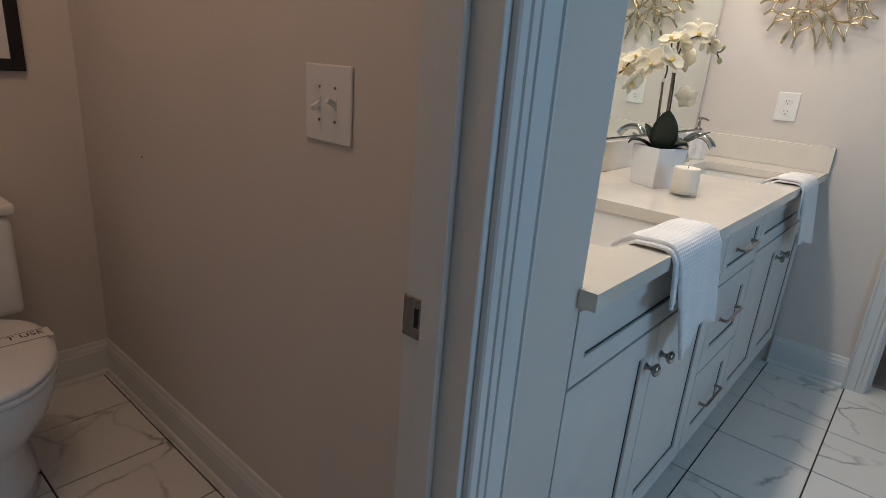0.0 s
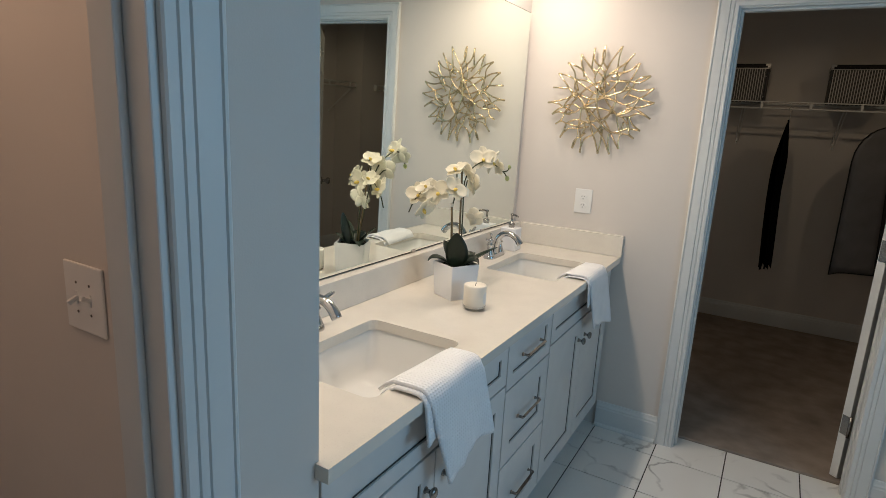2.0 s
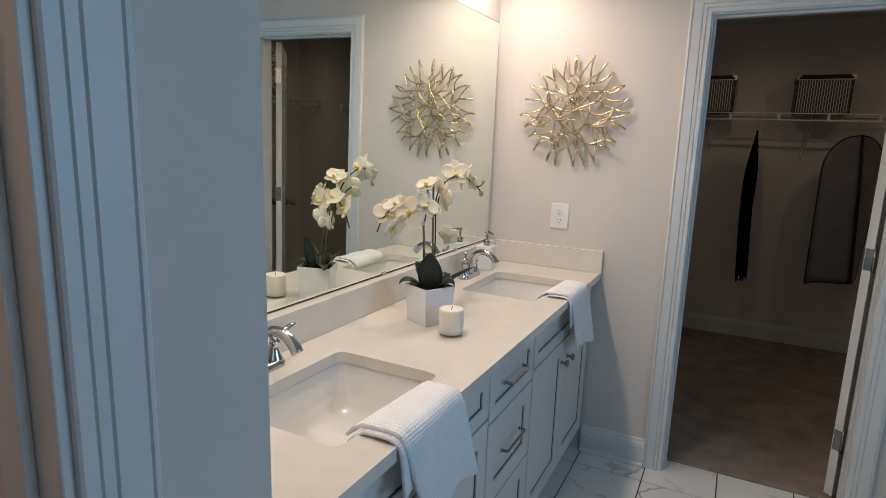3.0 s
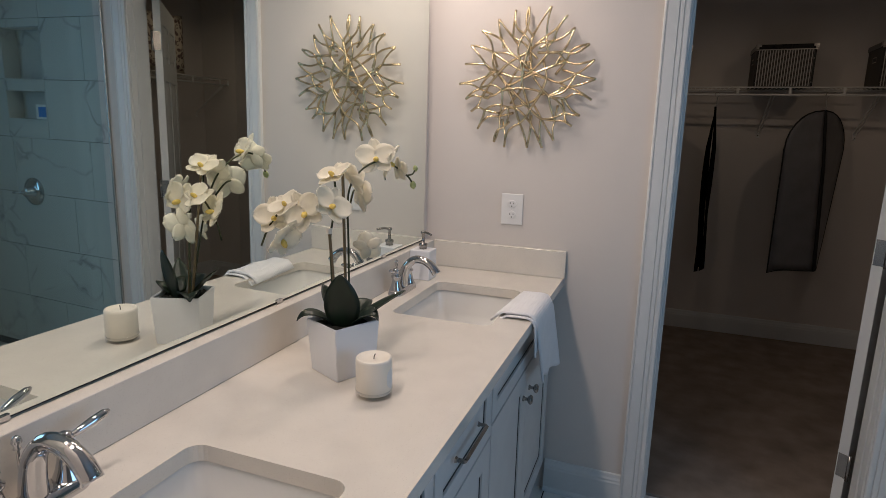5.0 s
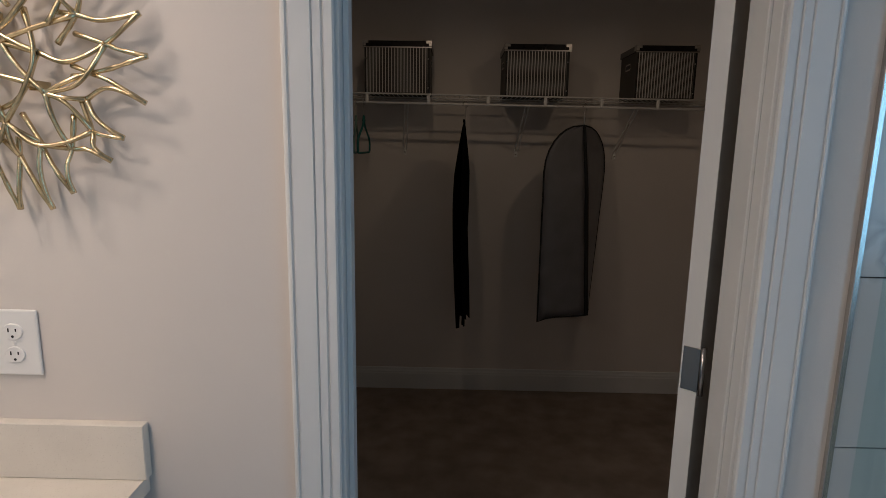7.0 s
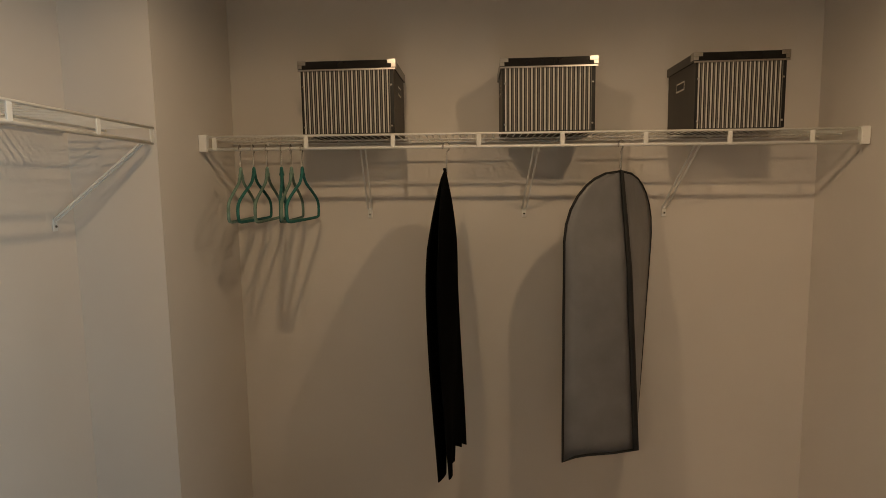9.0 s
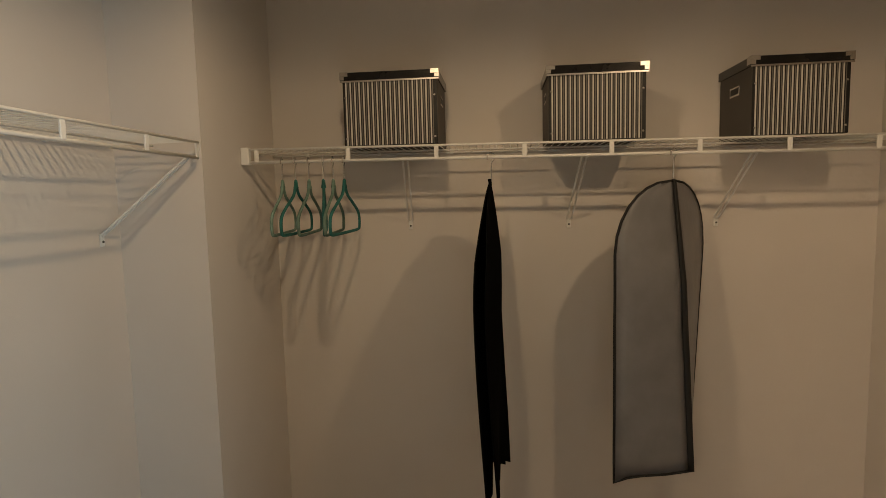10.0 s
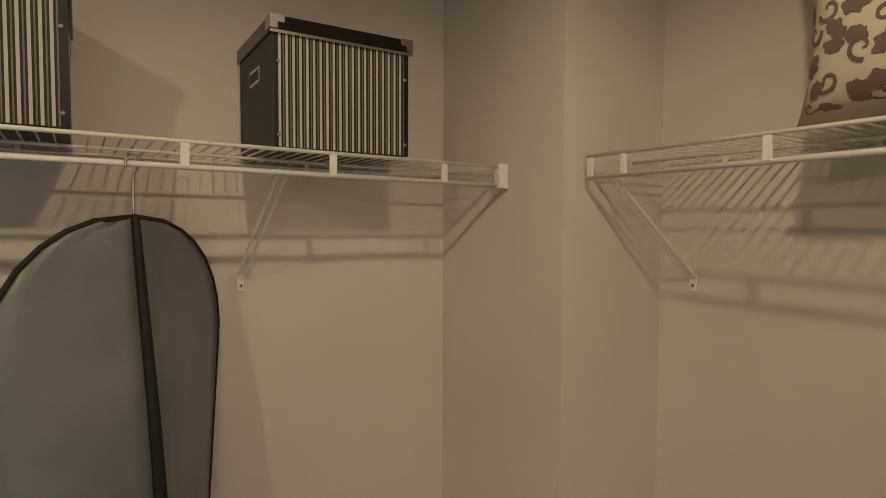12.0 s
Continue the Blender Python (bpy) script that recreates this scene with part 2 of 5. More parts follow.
PRINT = material("taupe_print", (0.17, 0.12, 0.11), 0.9, vary=0.1, bump=0.4, bump_scale=500)
BLUE = material("blue_label", (0.05, 0.22, 0.55), 0.5)
OPAL = bpy.data.materials.new("opal_lit_glass")
OPAL.use_nodes = True
OPAL.node_tree.nodes["Principled BSDF"].inputs["Emission Color"].default_value = (1.0, 0.86, 0.68, 1)
OPAL.node_tree.nodes["Principled BSDF"].inputs["Emission Strength"].default_value = 3.0


# ---- builders ----
def link(name, bm, mat, smooth=False):
    me = bpy.data.meshes.new(name)
    bmesh.ops.recalc_face_normals(bm, faces=bm.faces)
    bm.to_mesh(me)
    bm.free()
    me.materials.append(mat)
    if smooth:
        for f in me.polygons:
            f.use_smooth = True
    return new(name, me)


def part(name, bm, mat, parent, label="", smooth=False):
    ob = link(name, bm, mat, smooth)
    ob.parent = parent
    return tagged(ob, label) if label else ob


def empty(name, x, y, z, rz=0.0):
    ob = new(name)
    ob.empty_display_size = 0.05
    ob.matrix_world = pose(x, y, z, 0, 0, rz)
    return ob


def bx(bm, x0, x1, y0, y1, z0, z1):
    v = [bm.verts.new(p) for p in ((x0, y0, z0), (x1, y0, z0), (x1, y1, z0), (x0, y1, z0), (x0, y0, z1), (x1, y0, z1), (x1, y1, z1), (x0, y1, z1))]
    return [bm.faces.new([v[i] for i in q]) for q in ((0, 3, 2, 1), (4, 5, 6, 7), (0, 1, 5, 4), (1, 2, 6, 5), (2, 3, 7, 6), (3, 0, 4, 7))]


def block(*boxes, bevel=0.0, seg=2):
    bm = bmesh.new()
    for b in boxes:
        bx(bm, *b)
    if bevel:
        bmesh.ops.bevel(bm, geom=bm.edges[:], offset=bevel, segments=seg, affect="EDGES", profile=0.5)
    return bm


def tube(bm, pts, radius, seg=8, cap=True):
    """A round rod along points; radius is one number or one for each point."""
    pts = [Vector(p) for p in pts]
    radii = radius if isinstance(radius, (list, tuple)) else [radius] * len(pts)
    up, rings = None, []
    for i, p in enumerate(pts):
        d = (pts[min(i + 1, len(pts) - 1)] - pts[max(i - 1, 0)]).normalized()
        if up is None:
            up = d.orthogonal().normalized()
        up = (up - d * up.dot(d)).normalized()
        side = d.cross(up)
        rings.append([bm.verts.new(p + radii[i] * (math.cos(a) * up + math.sin(a) * side)) for a in (2 * math.pi * k / seg for k in range(seg))])
    for a, b in zip(rings, rings[1:]):
        for k in range(seg):
            bm.faces.new((a[k], a[(k + 1) % seg], b[(k + 1) % seg], b[k]))
    if cap:
        bm.faces.new(rings[0][::-1])
        bm.faces.new(rings[-1])
    return bm


def lathe(bm, profile, m=Matrix(), seg=24):
    """A turned body from (radius, height) pairs, placed by m."""
    rings = [[bm.verts.new(m @ Vector((r * math.cos(2 * math.pi * k / seg), r * math.sin(2 * math.pi * k / seg), h))) for k in range(seg)] for r, h in profile]
    for a, b in zip(rings, rings[1:]):
        for k in range(seg):
            bm.faces.new((a[k], a[(k + 1) % seg], b[(k + 1) % seg], b[k]))
    bm.faces.new(rings[0][::-1])
    bm.faces.new(rings[-1])
    return bm


def bezier(p0, p1, p2, p3, n=10):
    p0, p1, p2, p3 = Vector(p0), Vector(p1), Vector(p2), Vector(p3)
    return [(1 - t) ** 3 * p0 + 3 * (1 - t) ** 2 * t * p1 + 3 * (1 - t) * t * t * p2 + t ** 3 * p3 for t in (k / (n - 1) for k in range(n))]


def smooth_line(pts, n=6):
    """A rounded line through points."""
    pts = [Vector(p) for p in pts]
    ext = [2 * pts[0] - pts[1], *pts, 2 * pts[-1] - pts[-2]]
    out = []
    for a, b, c, d in zip(ext, ext[1:], ext[2:], ext[3:]):
        for k in range(n):
            t = k / n
            out.append(0.5 * (2 * b + (c - a) * t + (2 * a - 5 * b + 4 * c - d) * t * t + (3 * b - a - 3 * c + d) * t ** 3))
    return [*out, pts[-1]]


def sheet(pts_grid, thick):
    """A cloth-like slab from a grid of points, thickened along its normals."""
    bm = bmesh.new()
    rows = [[bm.verts.new(p) for p in row] for row in pts_grid]
    for a, b in zip(rows, rows[1:]):
        for k in range(len(a) - 1):
            bm.faces.new((a[k], a[k + 1], b[k + 1], b[k]))
    bm.normal_update()
    bmesh.ops.solidify(bm, geom=bm.faces[:], thickness=thick)
    return bm


def structure(ob, label, category):
    return tagged(ob, label, category, kind="structure")


# ---- structure ----
TOP, CLOSET_TOP = 2.74, 2.44
wall = structure(link("wall_vanity", block((-1.06, -0.945, 0.814, 2.92, 0, TOP)), WALL), "greige painted wall behind the vanity mirror", "wall")
structure(link("wall_partition", block((-2.36, -0.525, 0.697, 0.814, 0, TOP), (-0.525, -0.405, 0.551, 0.814, 0, TOP)), WALL), "greige painted partition beside the toilet room", "wall")
structure(link("wall_toilet_door", block((-0.525, -0.405, -0.20, 0.551, 2.06, TOP), (-0.525, -0.405, -1.70, -0.20, 0, TOP)), WALL), "greige painted wall with the toilet room doorway", "wall")
structure(link("wall_toilet_back", block((-2.36, -2.24, -0.37, 0.697, 0, TOP)), WALL), "greige painted wall behind the toilet", "wall")
structure(link("wall_toilet_side", block((-2.24, -0.525, -0.37, -0.25, 0, TOP)), WALL), "greige painted side wall of the toilet room", "wall")
NX0, NX1 = 1.30, 1.62
structure(link("wall_end", block(
    (-1.06, -0.028, 2.92, 3.03, 0, TOP), (-0.028, 0.702, 2.92, 3.03, 2.055, TOP), (0.702, NX0, 2.92, 3.03, 0, TOP), (NX1, 2.18, 2.92, 3.03, 0, TOP),
    (NX0, NX1, 2.92, 3.03, 0, 1.40), (NX0, NX1, 2.92, 3.03, 1.555, 1.61), (NX0, NX1, 2.92, 3.03, 1.88, TOP), (NX0, NX1, 3.005, 3.03, 1.40, 1.555), (NX0, NX1, 3.005, 3.03, 1.61, 1.88)), WALL),
    "greige painted end wall with the closet doorway", "wall")
structure(link("wall_window", block((2.0, 2.12, -1.82, 0.65, 0, TOP), (2.0, 2.12, 1.75, 3.03, 0, TOP), (2.0, 2.12, 0.65, 1.75, 0, 1.05), (2.0, 2.12, 0.65, 1.75, 2.15, TOP)), WALL), "greige painted outer wall with a window", "wall")
structure(link("wall_rear", block((-0.525, 2.0, -1.82, -1.70, 0, TOP)), WALL), "greige painted rear wall of the bathroom", "wall")
structure(link("wall_closet_left", block((-1.14, -0.972, 3.03, 4.745, 0, TOP), (-1.14, -0.675, 4.745, 5.50, 0, TOP)), WALL), "beige painted closet wall with a boxed-out corner", "wall")
structure(link("wall_closet_back", block((-0.675, 1.705, 5.335, 5.50, 0, TOP)), WALL), "beige painted back wall of the closet", "wall")
structure(link("wall_closet_right", block((2.055, 2.18, 3.03, 4.83, 0, TOP), (1.705, 2.18, 4.83, 5.50, 0, TOP)), WALL), "beige painted closet wall with a boxed-out corner", "wall")
structure(link("ceiling", block((-2.36, 2.18, -1.82, 5.50, TOP, TOP + 0.1)), CEIL), "flat white painted ceiling", "ceiling")
structure(link("ceiling", block((-1.14, 2.18, 3.031, 5.50, CLOSET_TOP, TOP - 0.001)), CEIL), "flat white painted lower closet ceiling", "ceiling")
FLOOR = structure(link("floor", block((-2.36, 2.12, -1.82, 3.035, -0.12, -0.004)), GROUT), "marble-look tile floor with dark grout", "floor")
structure(link("carpet_floor", block((-1.14, 2.18, 3.035, 5.50, -0.12, 0.012), bevel=0.004), CARPET), "mottled brown cut-pile carpet", "carpet")

# casings round the doorways: a stepped moulding, mitred at the corners
CASE = [(0.0, 0.0), (0.0, 0.008), (0.003, 0.011), (0.016, 0.0115), (0.0175, 0.0085), (0.0195, 0.0085), (0.021, 0.0125), (0.033, 0.0135), (0.0345, 0.0105), (0.0365, 0.015), (0.070, 0.0175), (0.0715, 0.0150), (0.0735, 0.0150), (0.075, 0.019), (0.079, 0.019), (0.083, 0.016), (0.083, 0.0)]


def casing(name, a0, a1, head, place, label):
    """Moulding round an opening from a0 to a1; place(a, out, z) gives the point in the room."""
    bm = bmesh.new()
    rows = [[bm.verts.new(place(a, v, z)) for a, z in ((a0 - u, 0.0), (a0 - u, head + u), (a1 + u, head + u), (a1 + u, 0.0))] for u, v in CASE]
    for r, s in zip(rows, rows[1:] + rows[:1]):
        for k in range(3):
            bm.faces.new((r[k], r[k + 1], s[k + 1], s[k]))
    for k in (0, 3):
        bm.faces.new([r[k] for r in rows])
    return structure(link(name, bm, TRIM), label, "door trim")


casing("trim", -0.016, 0.690, 2.042, lambda a, v, z: (a, 2.92 - v, z), "white moulded casing round the closet doorway")
casing("trim", -0.016, 0.690, 2.042, lambda a, v, z: (a, 3.03 + v, z), "white moulded casing on the closet side")
casing("trim", -0.186, 0.545, 2.042, lambda a, v, z: (-0.405 + v, a, z), "white moulded casing round the toilet room doorway")
casing("trim", -0.186, 0.545, 2.042, lambda a, v, z: (-0.525 - v, a, z), "white moulded casing inside the toilet room")
# jambs with door stops
structure(link("door_jamb", block((-0.028, -0.010, 2.921, 3.029, 0, 2.036), (0.684, 0.702, 2.921, 3.029, 0, 2.036), (-0.028, 0.702, 2.921, 3.029, 2.036, 2.055),
    (-0.010, 0.000, 2.950, 2.985, 0, 2.036), (0.677, 0.684, 2.950, 2.985, 0, 2.026), (0.000, 0.677, 2.950, 2.985, 2.026, 2.036), bevel=0.0015, seg=1), TRIM), "white painted jamb of the closet doorway", "door jamb")
structure(link("door_jamb", block((-0.524, -0.406, 0.533, 0.551, 0, 2.036), (-0.524, -0.406, -0.20, -0.180, 0, 2.036), (-0.524, -0.406, -0.20, 0.551, 2.036, 2.06),
    (-0.485, -0.450, 0.521, 0.533, 0, 2.036), bevel=0.0015, seg=1), TRIM), "white painted jamb of the toilet room doorway", "door jamb")

BASE = [(0.0, 0.0), (0.026, 0.0), (0.026, 0.008), (0.022, 0.015), (0.0155, 0.019), (0.0155, 0.098), (0.013, 0.104), (0.013, 0.112), (0.009, 0.120), (0.006, 0.133), (0.0, 0.136)]


def baseboard(p, q, inward, label="white moulded baseboard with a shoe strip", z=0.0, carpet=False):
    """Skirting along the floor from p to q, standing out towards inward."""
    prof = [(min(d, 0.0155), h) for d, h in BASE] if carpet else BASE
    bm = bmesh.new()
    ends = [[bm.verts.new((e[0] + inward[0] * d, e[1] + inward[1] * d, z + h)) for d, h in prof] for e in (p, q)]
    n = len(prof)
    for k in range(n):
        a, b = ends[0][k], ends[0][(k + 1) % n]
        c, d = ends[1][(k + 1) % n], ends[1][k]
        if (a.co - b.co).length > 1e-6:
            bm.faces.new((a, b, c, d))
    bmesh.ops.remove_doubles(bm, verts=bm.verts[:], dist=1e-6)
    return structure(link("baseboard", bm, TRIM), label, "baseboard")


baseboard((-0.40, 2.92), (-0.099, 2.92), (0, -1))
baseboard((-2.24, 0.697), (-0.61, 0.697), (0, -1))
baseboard((-2.24, -0.25), (-2.24, 0.697), (1, 0))
baseboard((0.774, 2.92), (0.850, 2.92), (0, -1))
baseboard((-0.405, 0.628), (-0.405, 0.814), (1, 0))
for p, q, w in (((-0.675, 5.335), (1.705, 5.335), (0, -1)), ((-0.675, 4.745), (-0.675, 5.335), (1, 0)), ((-0.972, 4.745), (-0.675, 4.745), (0, -1)), ((-0.972, 3.03), (-0.972, 4.745), (1, 0)),
                ((1.705, 4.83), (1.705, 5.335), (-1, 0)), ((1.705, 4.83), (2.055, 4.83), (0, -1)), ((2.055, 3.03), (2.055, 4.83), (-1, 0))):
    baseboard(p, q, w, "white moulded closet baseboard meeting the carpet", 0.012, True)

# window behind the walk: frame, bars and pane
win = structure(empty("window_1", 2.06, 1.20, 1.60), "white framed window letting in daylight", "window")
part("window_frame", block((-0.03, 0.03, -0.55, -0.50, -0.55, 0.55), (-0.03, 0.03, 0.50, 0.55, -0.55, 0.55), (-0.03, 0.03, -0.50, 0.50, -0.55, -0.50), (-0.03, 0.03, -0.50, 0.50, 0.50, 0.55), (-0.02, 0.02, -0.02, 0.02, -0.50, 0.50)), TRIM, win)
pane = part("pane", block((-0.004, 0.004, -0.50, 0.50, -0.50, 0.50)), GLASS, win)
pane.visible_shadow = False

# ---- vanity ----
FACE = -0.406


def ring(x0, x1, y0, y1, z0, z1, s):
    """A rectangular frame of width s, one closed mesh."""
    bm = bmesh.new()
    vs = [[[bm.verts.new((x, y, z)) for y, z in ((y0 + e, z0 + e), (y1 - e, z0 + e), (y1 - e, z1 - e), (y0 + e, z1 - e))] for e in (0, s)] for x in (x0, x1)]
    for k in range(4):
        n = (k + 1) % 4
        bm.faces.new((vs[1][0][k], vs[1][0][n], vs[1][1][n], vs[1][1][k]))
        bm.faces.new((vs[0][0][n], vs[0][0][k], vs[0][1][k], vs[0][1][n]))
        bm.faces.new((vs[0][0][k], vs[0][0][n], vs[1][0][n], vs[1][0][k]))
        bm.faces.new((vs[0][1][n], vs[0][1][k], vs[1][1][k], vs[1][1][n]))
    bmesh.ops.bevel(bm, geom=[e for e in bm.edges if all(v.co.x == vs[1][0][0].co.x for v in e.verts) and len({round(v.co.y, 5) for v in e.verts}) + len({round(v.co.z, 5) for v in e.verts}) == 3], offset=0.0013, segments=1, affect="EDGES")
    return bm


def shaker(parent, name, y0, y1, z0, z1, stile=0.062, label=""):
    """A framed front with a recessed panel and a dark glaze line in the recess."""
    b, f, s = FACE - 0.019, FACE, stile
    front = part(name, ring(b, f, y0, y1, z0, z1, s), CABINET, parent, label)
    part("panel", block((b + 0.002, f - 0.008, y0 + s - 0.004, y1 - s + 0.004, z0 + s - 0.004, z1 - s + 0.004)), CABINET, front)
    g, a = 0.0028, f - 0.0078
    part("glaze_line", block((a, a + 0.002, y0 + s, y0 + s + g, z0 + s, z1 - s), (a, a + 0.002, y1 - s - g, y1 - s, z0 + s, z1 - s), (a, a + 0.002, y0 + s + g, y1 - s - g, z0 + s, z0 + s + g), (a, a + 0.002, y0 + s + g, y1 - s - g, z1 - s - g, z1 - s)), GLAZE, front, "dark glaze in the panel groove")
    return front


def knob(parent, y, z):
    bm = lathe(bmesh.new(), [(0.009, 0.0), (0.009, 0.003), (0.0055, 0.006), (0.005, 0.014), (0.011, 0.018), (0.0155, 0.023), (0.0155, 0.027), (0.011, 0.031), (0.004, 0.032)], pose(FACE, y, z, 0, 90, 0), 20)
    return part("knob", bm, NICKEL, parent, "round brushed nickel knob", True)


def pull(parent, y, z, half=0.080):
    bm = bmesh.new()
    tube(bm, [(FACE, y - half, z), (FACE + 0.006, y - half, z), (FACE + 0.020, y - half, z), (FACE + 0.022, y - half + 0.004, z), (FACE + 0.022, y + half - 0.004, z), (FACE + 0.020, y + half, z), (FACE + 0.006, y + half, z), (FACE, y + half, z)],
         [0.008, 0.005, 0.005, 0.0055, 0.0055, 0.005, 0.005, 0.008], 4)
    return part("handle", bm, NICKEL, parent, "square brushed nickel bar pull")


def carcass(thing, y0, y1):
    part("body", block((-0.918, FACE - 0.034, y0, y1, 0.105, 0.730), (FACE - 0.034, FACE - 0.0205, y0, y1, 0.105, 0.878)), DARK, thing, "dark gaps between the fronts")
    part("bottom_rail", block((FACE - 0.0200, FACE - 0.010, y0, y1, 0.105, 0.126)), CABINET, thing)
    part("top_rail", block((FACE - 0.0200, FACE - 0.010, y0, y1, 0.866, 0.878)), CABINET, thing)
    part("toe_kick", block((-0.88, -0.47, y0, y1, 0.0, 0.105)), CABINET, thing)


def sink_base(y0, y1, label):
    thing = tagged(empty("sink_base_cabinet", 0, 0, 0), label, "cabinet", "vanity cabinets")
    carcass(thing, y0, y1)
    mid = (y0 + y1) / 2
    shaker(thing, "drawer_front", y0 + 0.007, y1 - 0.004, 0.717, 0.862, 0.045, "false drawer front below the sink")
    for a, b, k in ((y0 + 0.006, mid - 0.0022, mid - 0.044), (mid + 0.0022, y1 - 0.004, mid + 0.044)):
        knob(shaker(thing, "door", a, b, 0.128, 0.710), k, 0.620)
    return thing


V0, V1, V2, V3 = 0.816, 1.672, 2.068, 2.905
sink_base(V0, V1, "grey painted sink cabinet with two shaker doors")
drawers = tagged(empty("drawer_cabinet", 0, 0, 0), "grey painted cabinet with three shaker drawers", "cabinet", "vanity cabinets")
carcass(drawers, V1, V2)
for z0, z1, h in ((0.690, 0.862, 0.780), (0.412, 0.684, 0.556), (0.128, 0.406, 0.262)):
    pull(shaker(drawers, "drawer", V1 + 0.003, V2 - 0.003, z0, z1, 0.045 if z0 > 0.6 else 0.062), (V1 + V2) / 2, h)
sink_base(V2, V3, "grey painted sink cabinet beside the end wall")


def rounded_rect(x0, x1, y0, y1, r, n=6):
    out = []
    for cx, cy, a0 in ((x1 - r, y1 - r, 0), (x0 + r, y1 - r, 90), (x0 + r, y0 + r, 180), (x1 - r, y0 + r, 270)):
        for k in range(n):
            a = radians(a0 + 90 * k / (n - 1))
            out.append((cx + r * math.cos(a), cy + r * math.sin(a)))
    return out


CUT = [(-0.780, -0.466, 1.050, 1.466), (-0.790, -0.476, 2.262, 2.666)]
COUNTER = 0.91
bm = bmesh.new()
edges = []
for loop in ([(-0.944, 0.8145), (-0.4035, 0.8145), (-0.4035, 0.803), (-0.372, 0.803), (-0.372, 2.919), (-0.944, 2.919)], *[rounded_rect(*c, 0.028) for c in CUT]):
    vs = [bm.verts.new((x, y, COUNTER)) for x, y in loop]
    edges += [bm.edges.new((a, b)) for a, b in zip(vs, vs[1:] + vs[:1])]
bmesh.ops.triangle_fill(bm, use_beauty=True, edges=edges)
ret = bmesh.ops.extrude_face_region(bm, geom=bm.faces[:])
bmesh.ops.translate(bm, verts=[g for g in ret["geom"] if isinstance(g, bmesh.types.BMVert)], vec=(0, 0, -0.031))
top = tagged(empty("countertop", 0, 0, 0), "cream speckled quartz countertop with two sink cutouts", "countertop")
part("slab", bm, QUARTZ, top)
part("backsplash", block((-0.944, -0.903, 0.815, 2.898, 0.9105, 1.016), bevel=0.0015, seg=1), QUARTZ, top)
part("side_splash", block((-0.903, -0.366, 2.899, 2.9195, 0.9105, 1.016), bevel=0.0015, seg=1), QUARTZ, top)


def basin(x0, x1, y0, y1):
    thing = tagged(empty("sink", 0, 0, 0), "white rectangular undermount porcelain sink", "sink", "sinks")
    bm = bmesh.new()
    rings = []
    for inset, z, r in ((-0.020, 0.878, 0.030), (-0.006, 0.878, 0.030), (-0.004, 0.868, 0.030), (0.006, 0.800, 0.040), (0.018, 0.765, 0.045), (0.045, 0.748, 0.050), (0.10, 0.742, 0.05), (0.135, 0.739, 0.02)):
        rings.append([bm.verts.new((x, y, z)) for x, y in rounded_rect(x0 + inset, x1 - inset, y0 + inset, y1 - inset, r)])
    for a, b in zip(rings, rings[1:]):
        for k in range(len(a)):
            bm.faces.new((a[k], a[(k + 1) % len(a)], b[(k + 1) % len(a)], b[k]))
    bm.faces.new(rings[-1])
    part("bowl", bm, PORCELAIN, thing, "", True)
    cx, cy = (x0 + x1) / 2, (y0 + y1) / 2
    part("drain", lathe(bmesh.new(), [(0.030, 0.0), (0.030, 0.004), (0.022, 0.006), (0.020, 0.003), (0.016, 0.003), (0.016, 0.008), (0.002, 0.010)], pose(cx, cy, 0.7395), 24), CHROME, thing, "chrome pop-up drain", True)
    return thing


for c in CUT:
    basin(*c)


def faucet(x, y):
    """A centerset faucet with two levers; the spout reaches towards +x."""
    thing = tagged(empty("faucet", x, y, COUNTER), "polished chrome two-lever arched faucet on the countertop", "faucet", "faucets")
    bm = bmesh.new()
    rings = [[bm.verts.new((px, py, z)) for px, py in rounded_rect(-0.027 + i, 0.027 - i, -0.078 + i, 0.078 - i, 0.026 - i, 7)] for i, z in ((0, 0.0), (0, 0.010), (0.004, 0.016), (0.012, 0.020))]
    for a, b in zip(rings, rings[1:]):
        for k in range(len(a)):
            bm.faces.new((a[k], a[(k + 1) % len(a)], b[(k + 1) % len(a)], b[k]))
    bm.faces.new(rings[-1])
    part("base_plate", bm, CHROME, thing, "", True)
    part("spout", tube(bmesh.new(), smooth_line([(0, 0, 0.015), (0.004, 0, 0.054), (0.017, 0, 0.090), (0.043, 0, 0.114), (0.078, 0, 0.115), (0.108, 0, 0.098), (0.126, 0, 0.074)], 5), [0.020 - 0.0065 * min(1, k / 15) + 0.002 * max(0, (k - 20) / 10) for k in range(31)], 14), CHROME, thing, "arched chrome spout", True)
    for s in (-1, 1):
        body = part("handle_body", lathe(bmesh.new(), [(0.024, 0.012), (0.022, 0.020), (0.016, 0.035), (0.0125, 0.050), (0.012, 0.058), (0.016, 0.061), (0.0165, 0.066), (0.012, 0.070), (0.011, 0.078), (0.013, 0.083), (0.010, 0.090), (0.003, 0.093)], pose(0, s * 0.052, 0), 20), CHROME, thing, "", True)
        part("lever", tube(bmesh.new(), [(0.0, s * 0.055, 0.080), (0.004, s * 0.072, 0.084), (0.008, s * 0.092, 0.090), (0.011, s * 0.112, 0.096), (0.012, s * 0.120, 0.098)], [0.004, 0.006, 0.008, 0.007, 0.003], 12), CHROME, body, "chrome lever", True)
    part("lift_rod", lathe(bmesh.new(), [(0.003, 0.015), (0.003, 0.085), (0.006, 0.088), (0.004, 0.093), (0.0075, 0.098), (0.006, 0.105), (0.002, 0.108)], pose(-0.022, 0, 0), 12), CHROME, thing, "", True)
    return thing


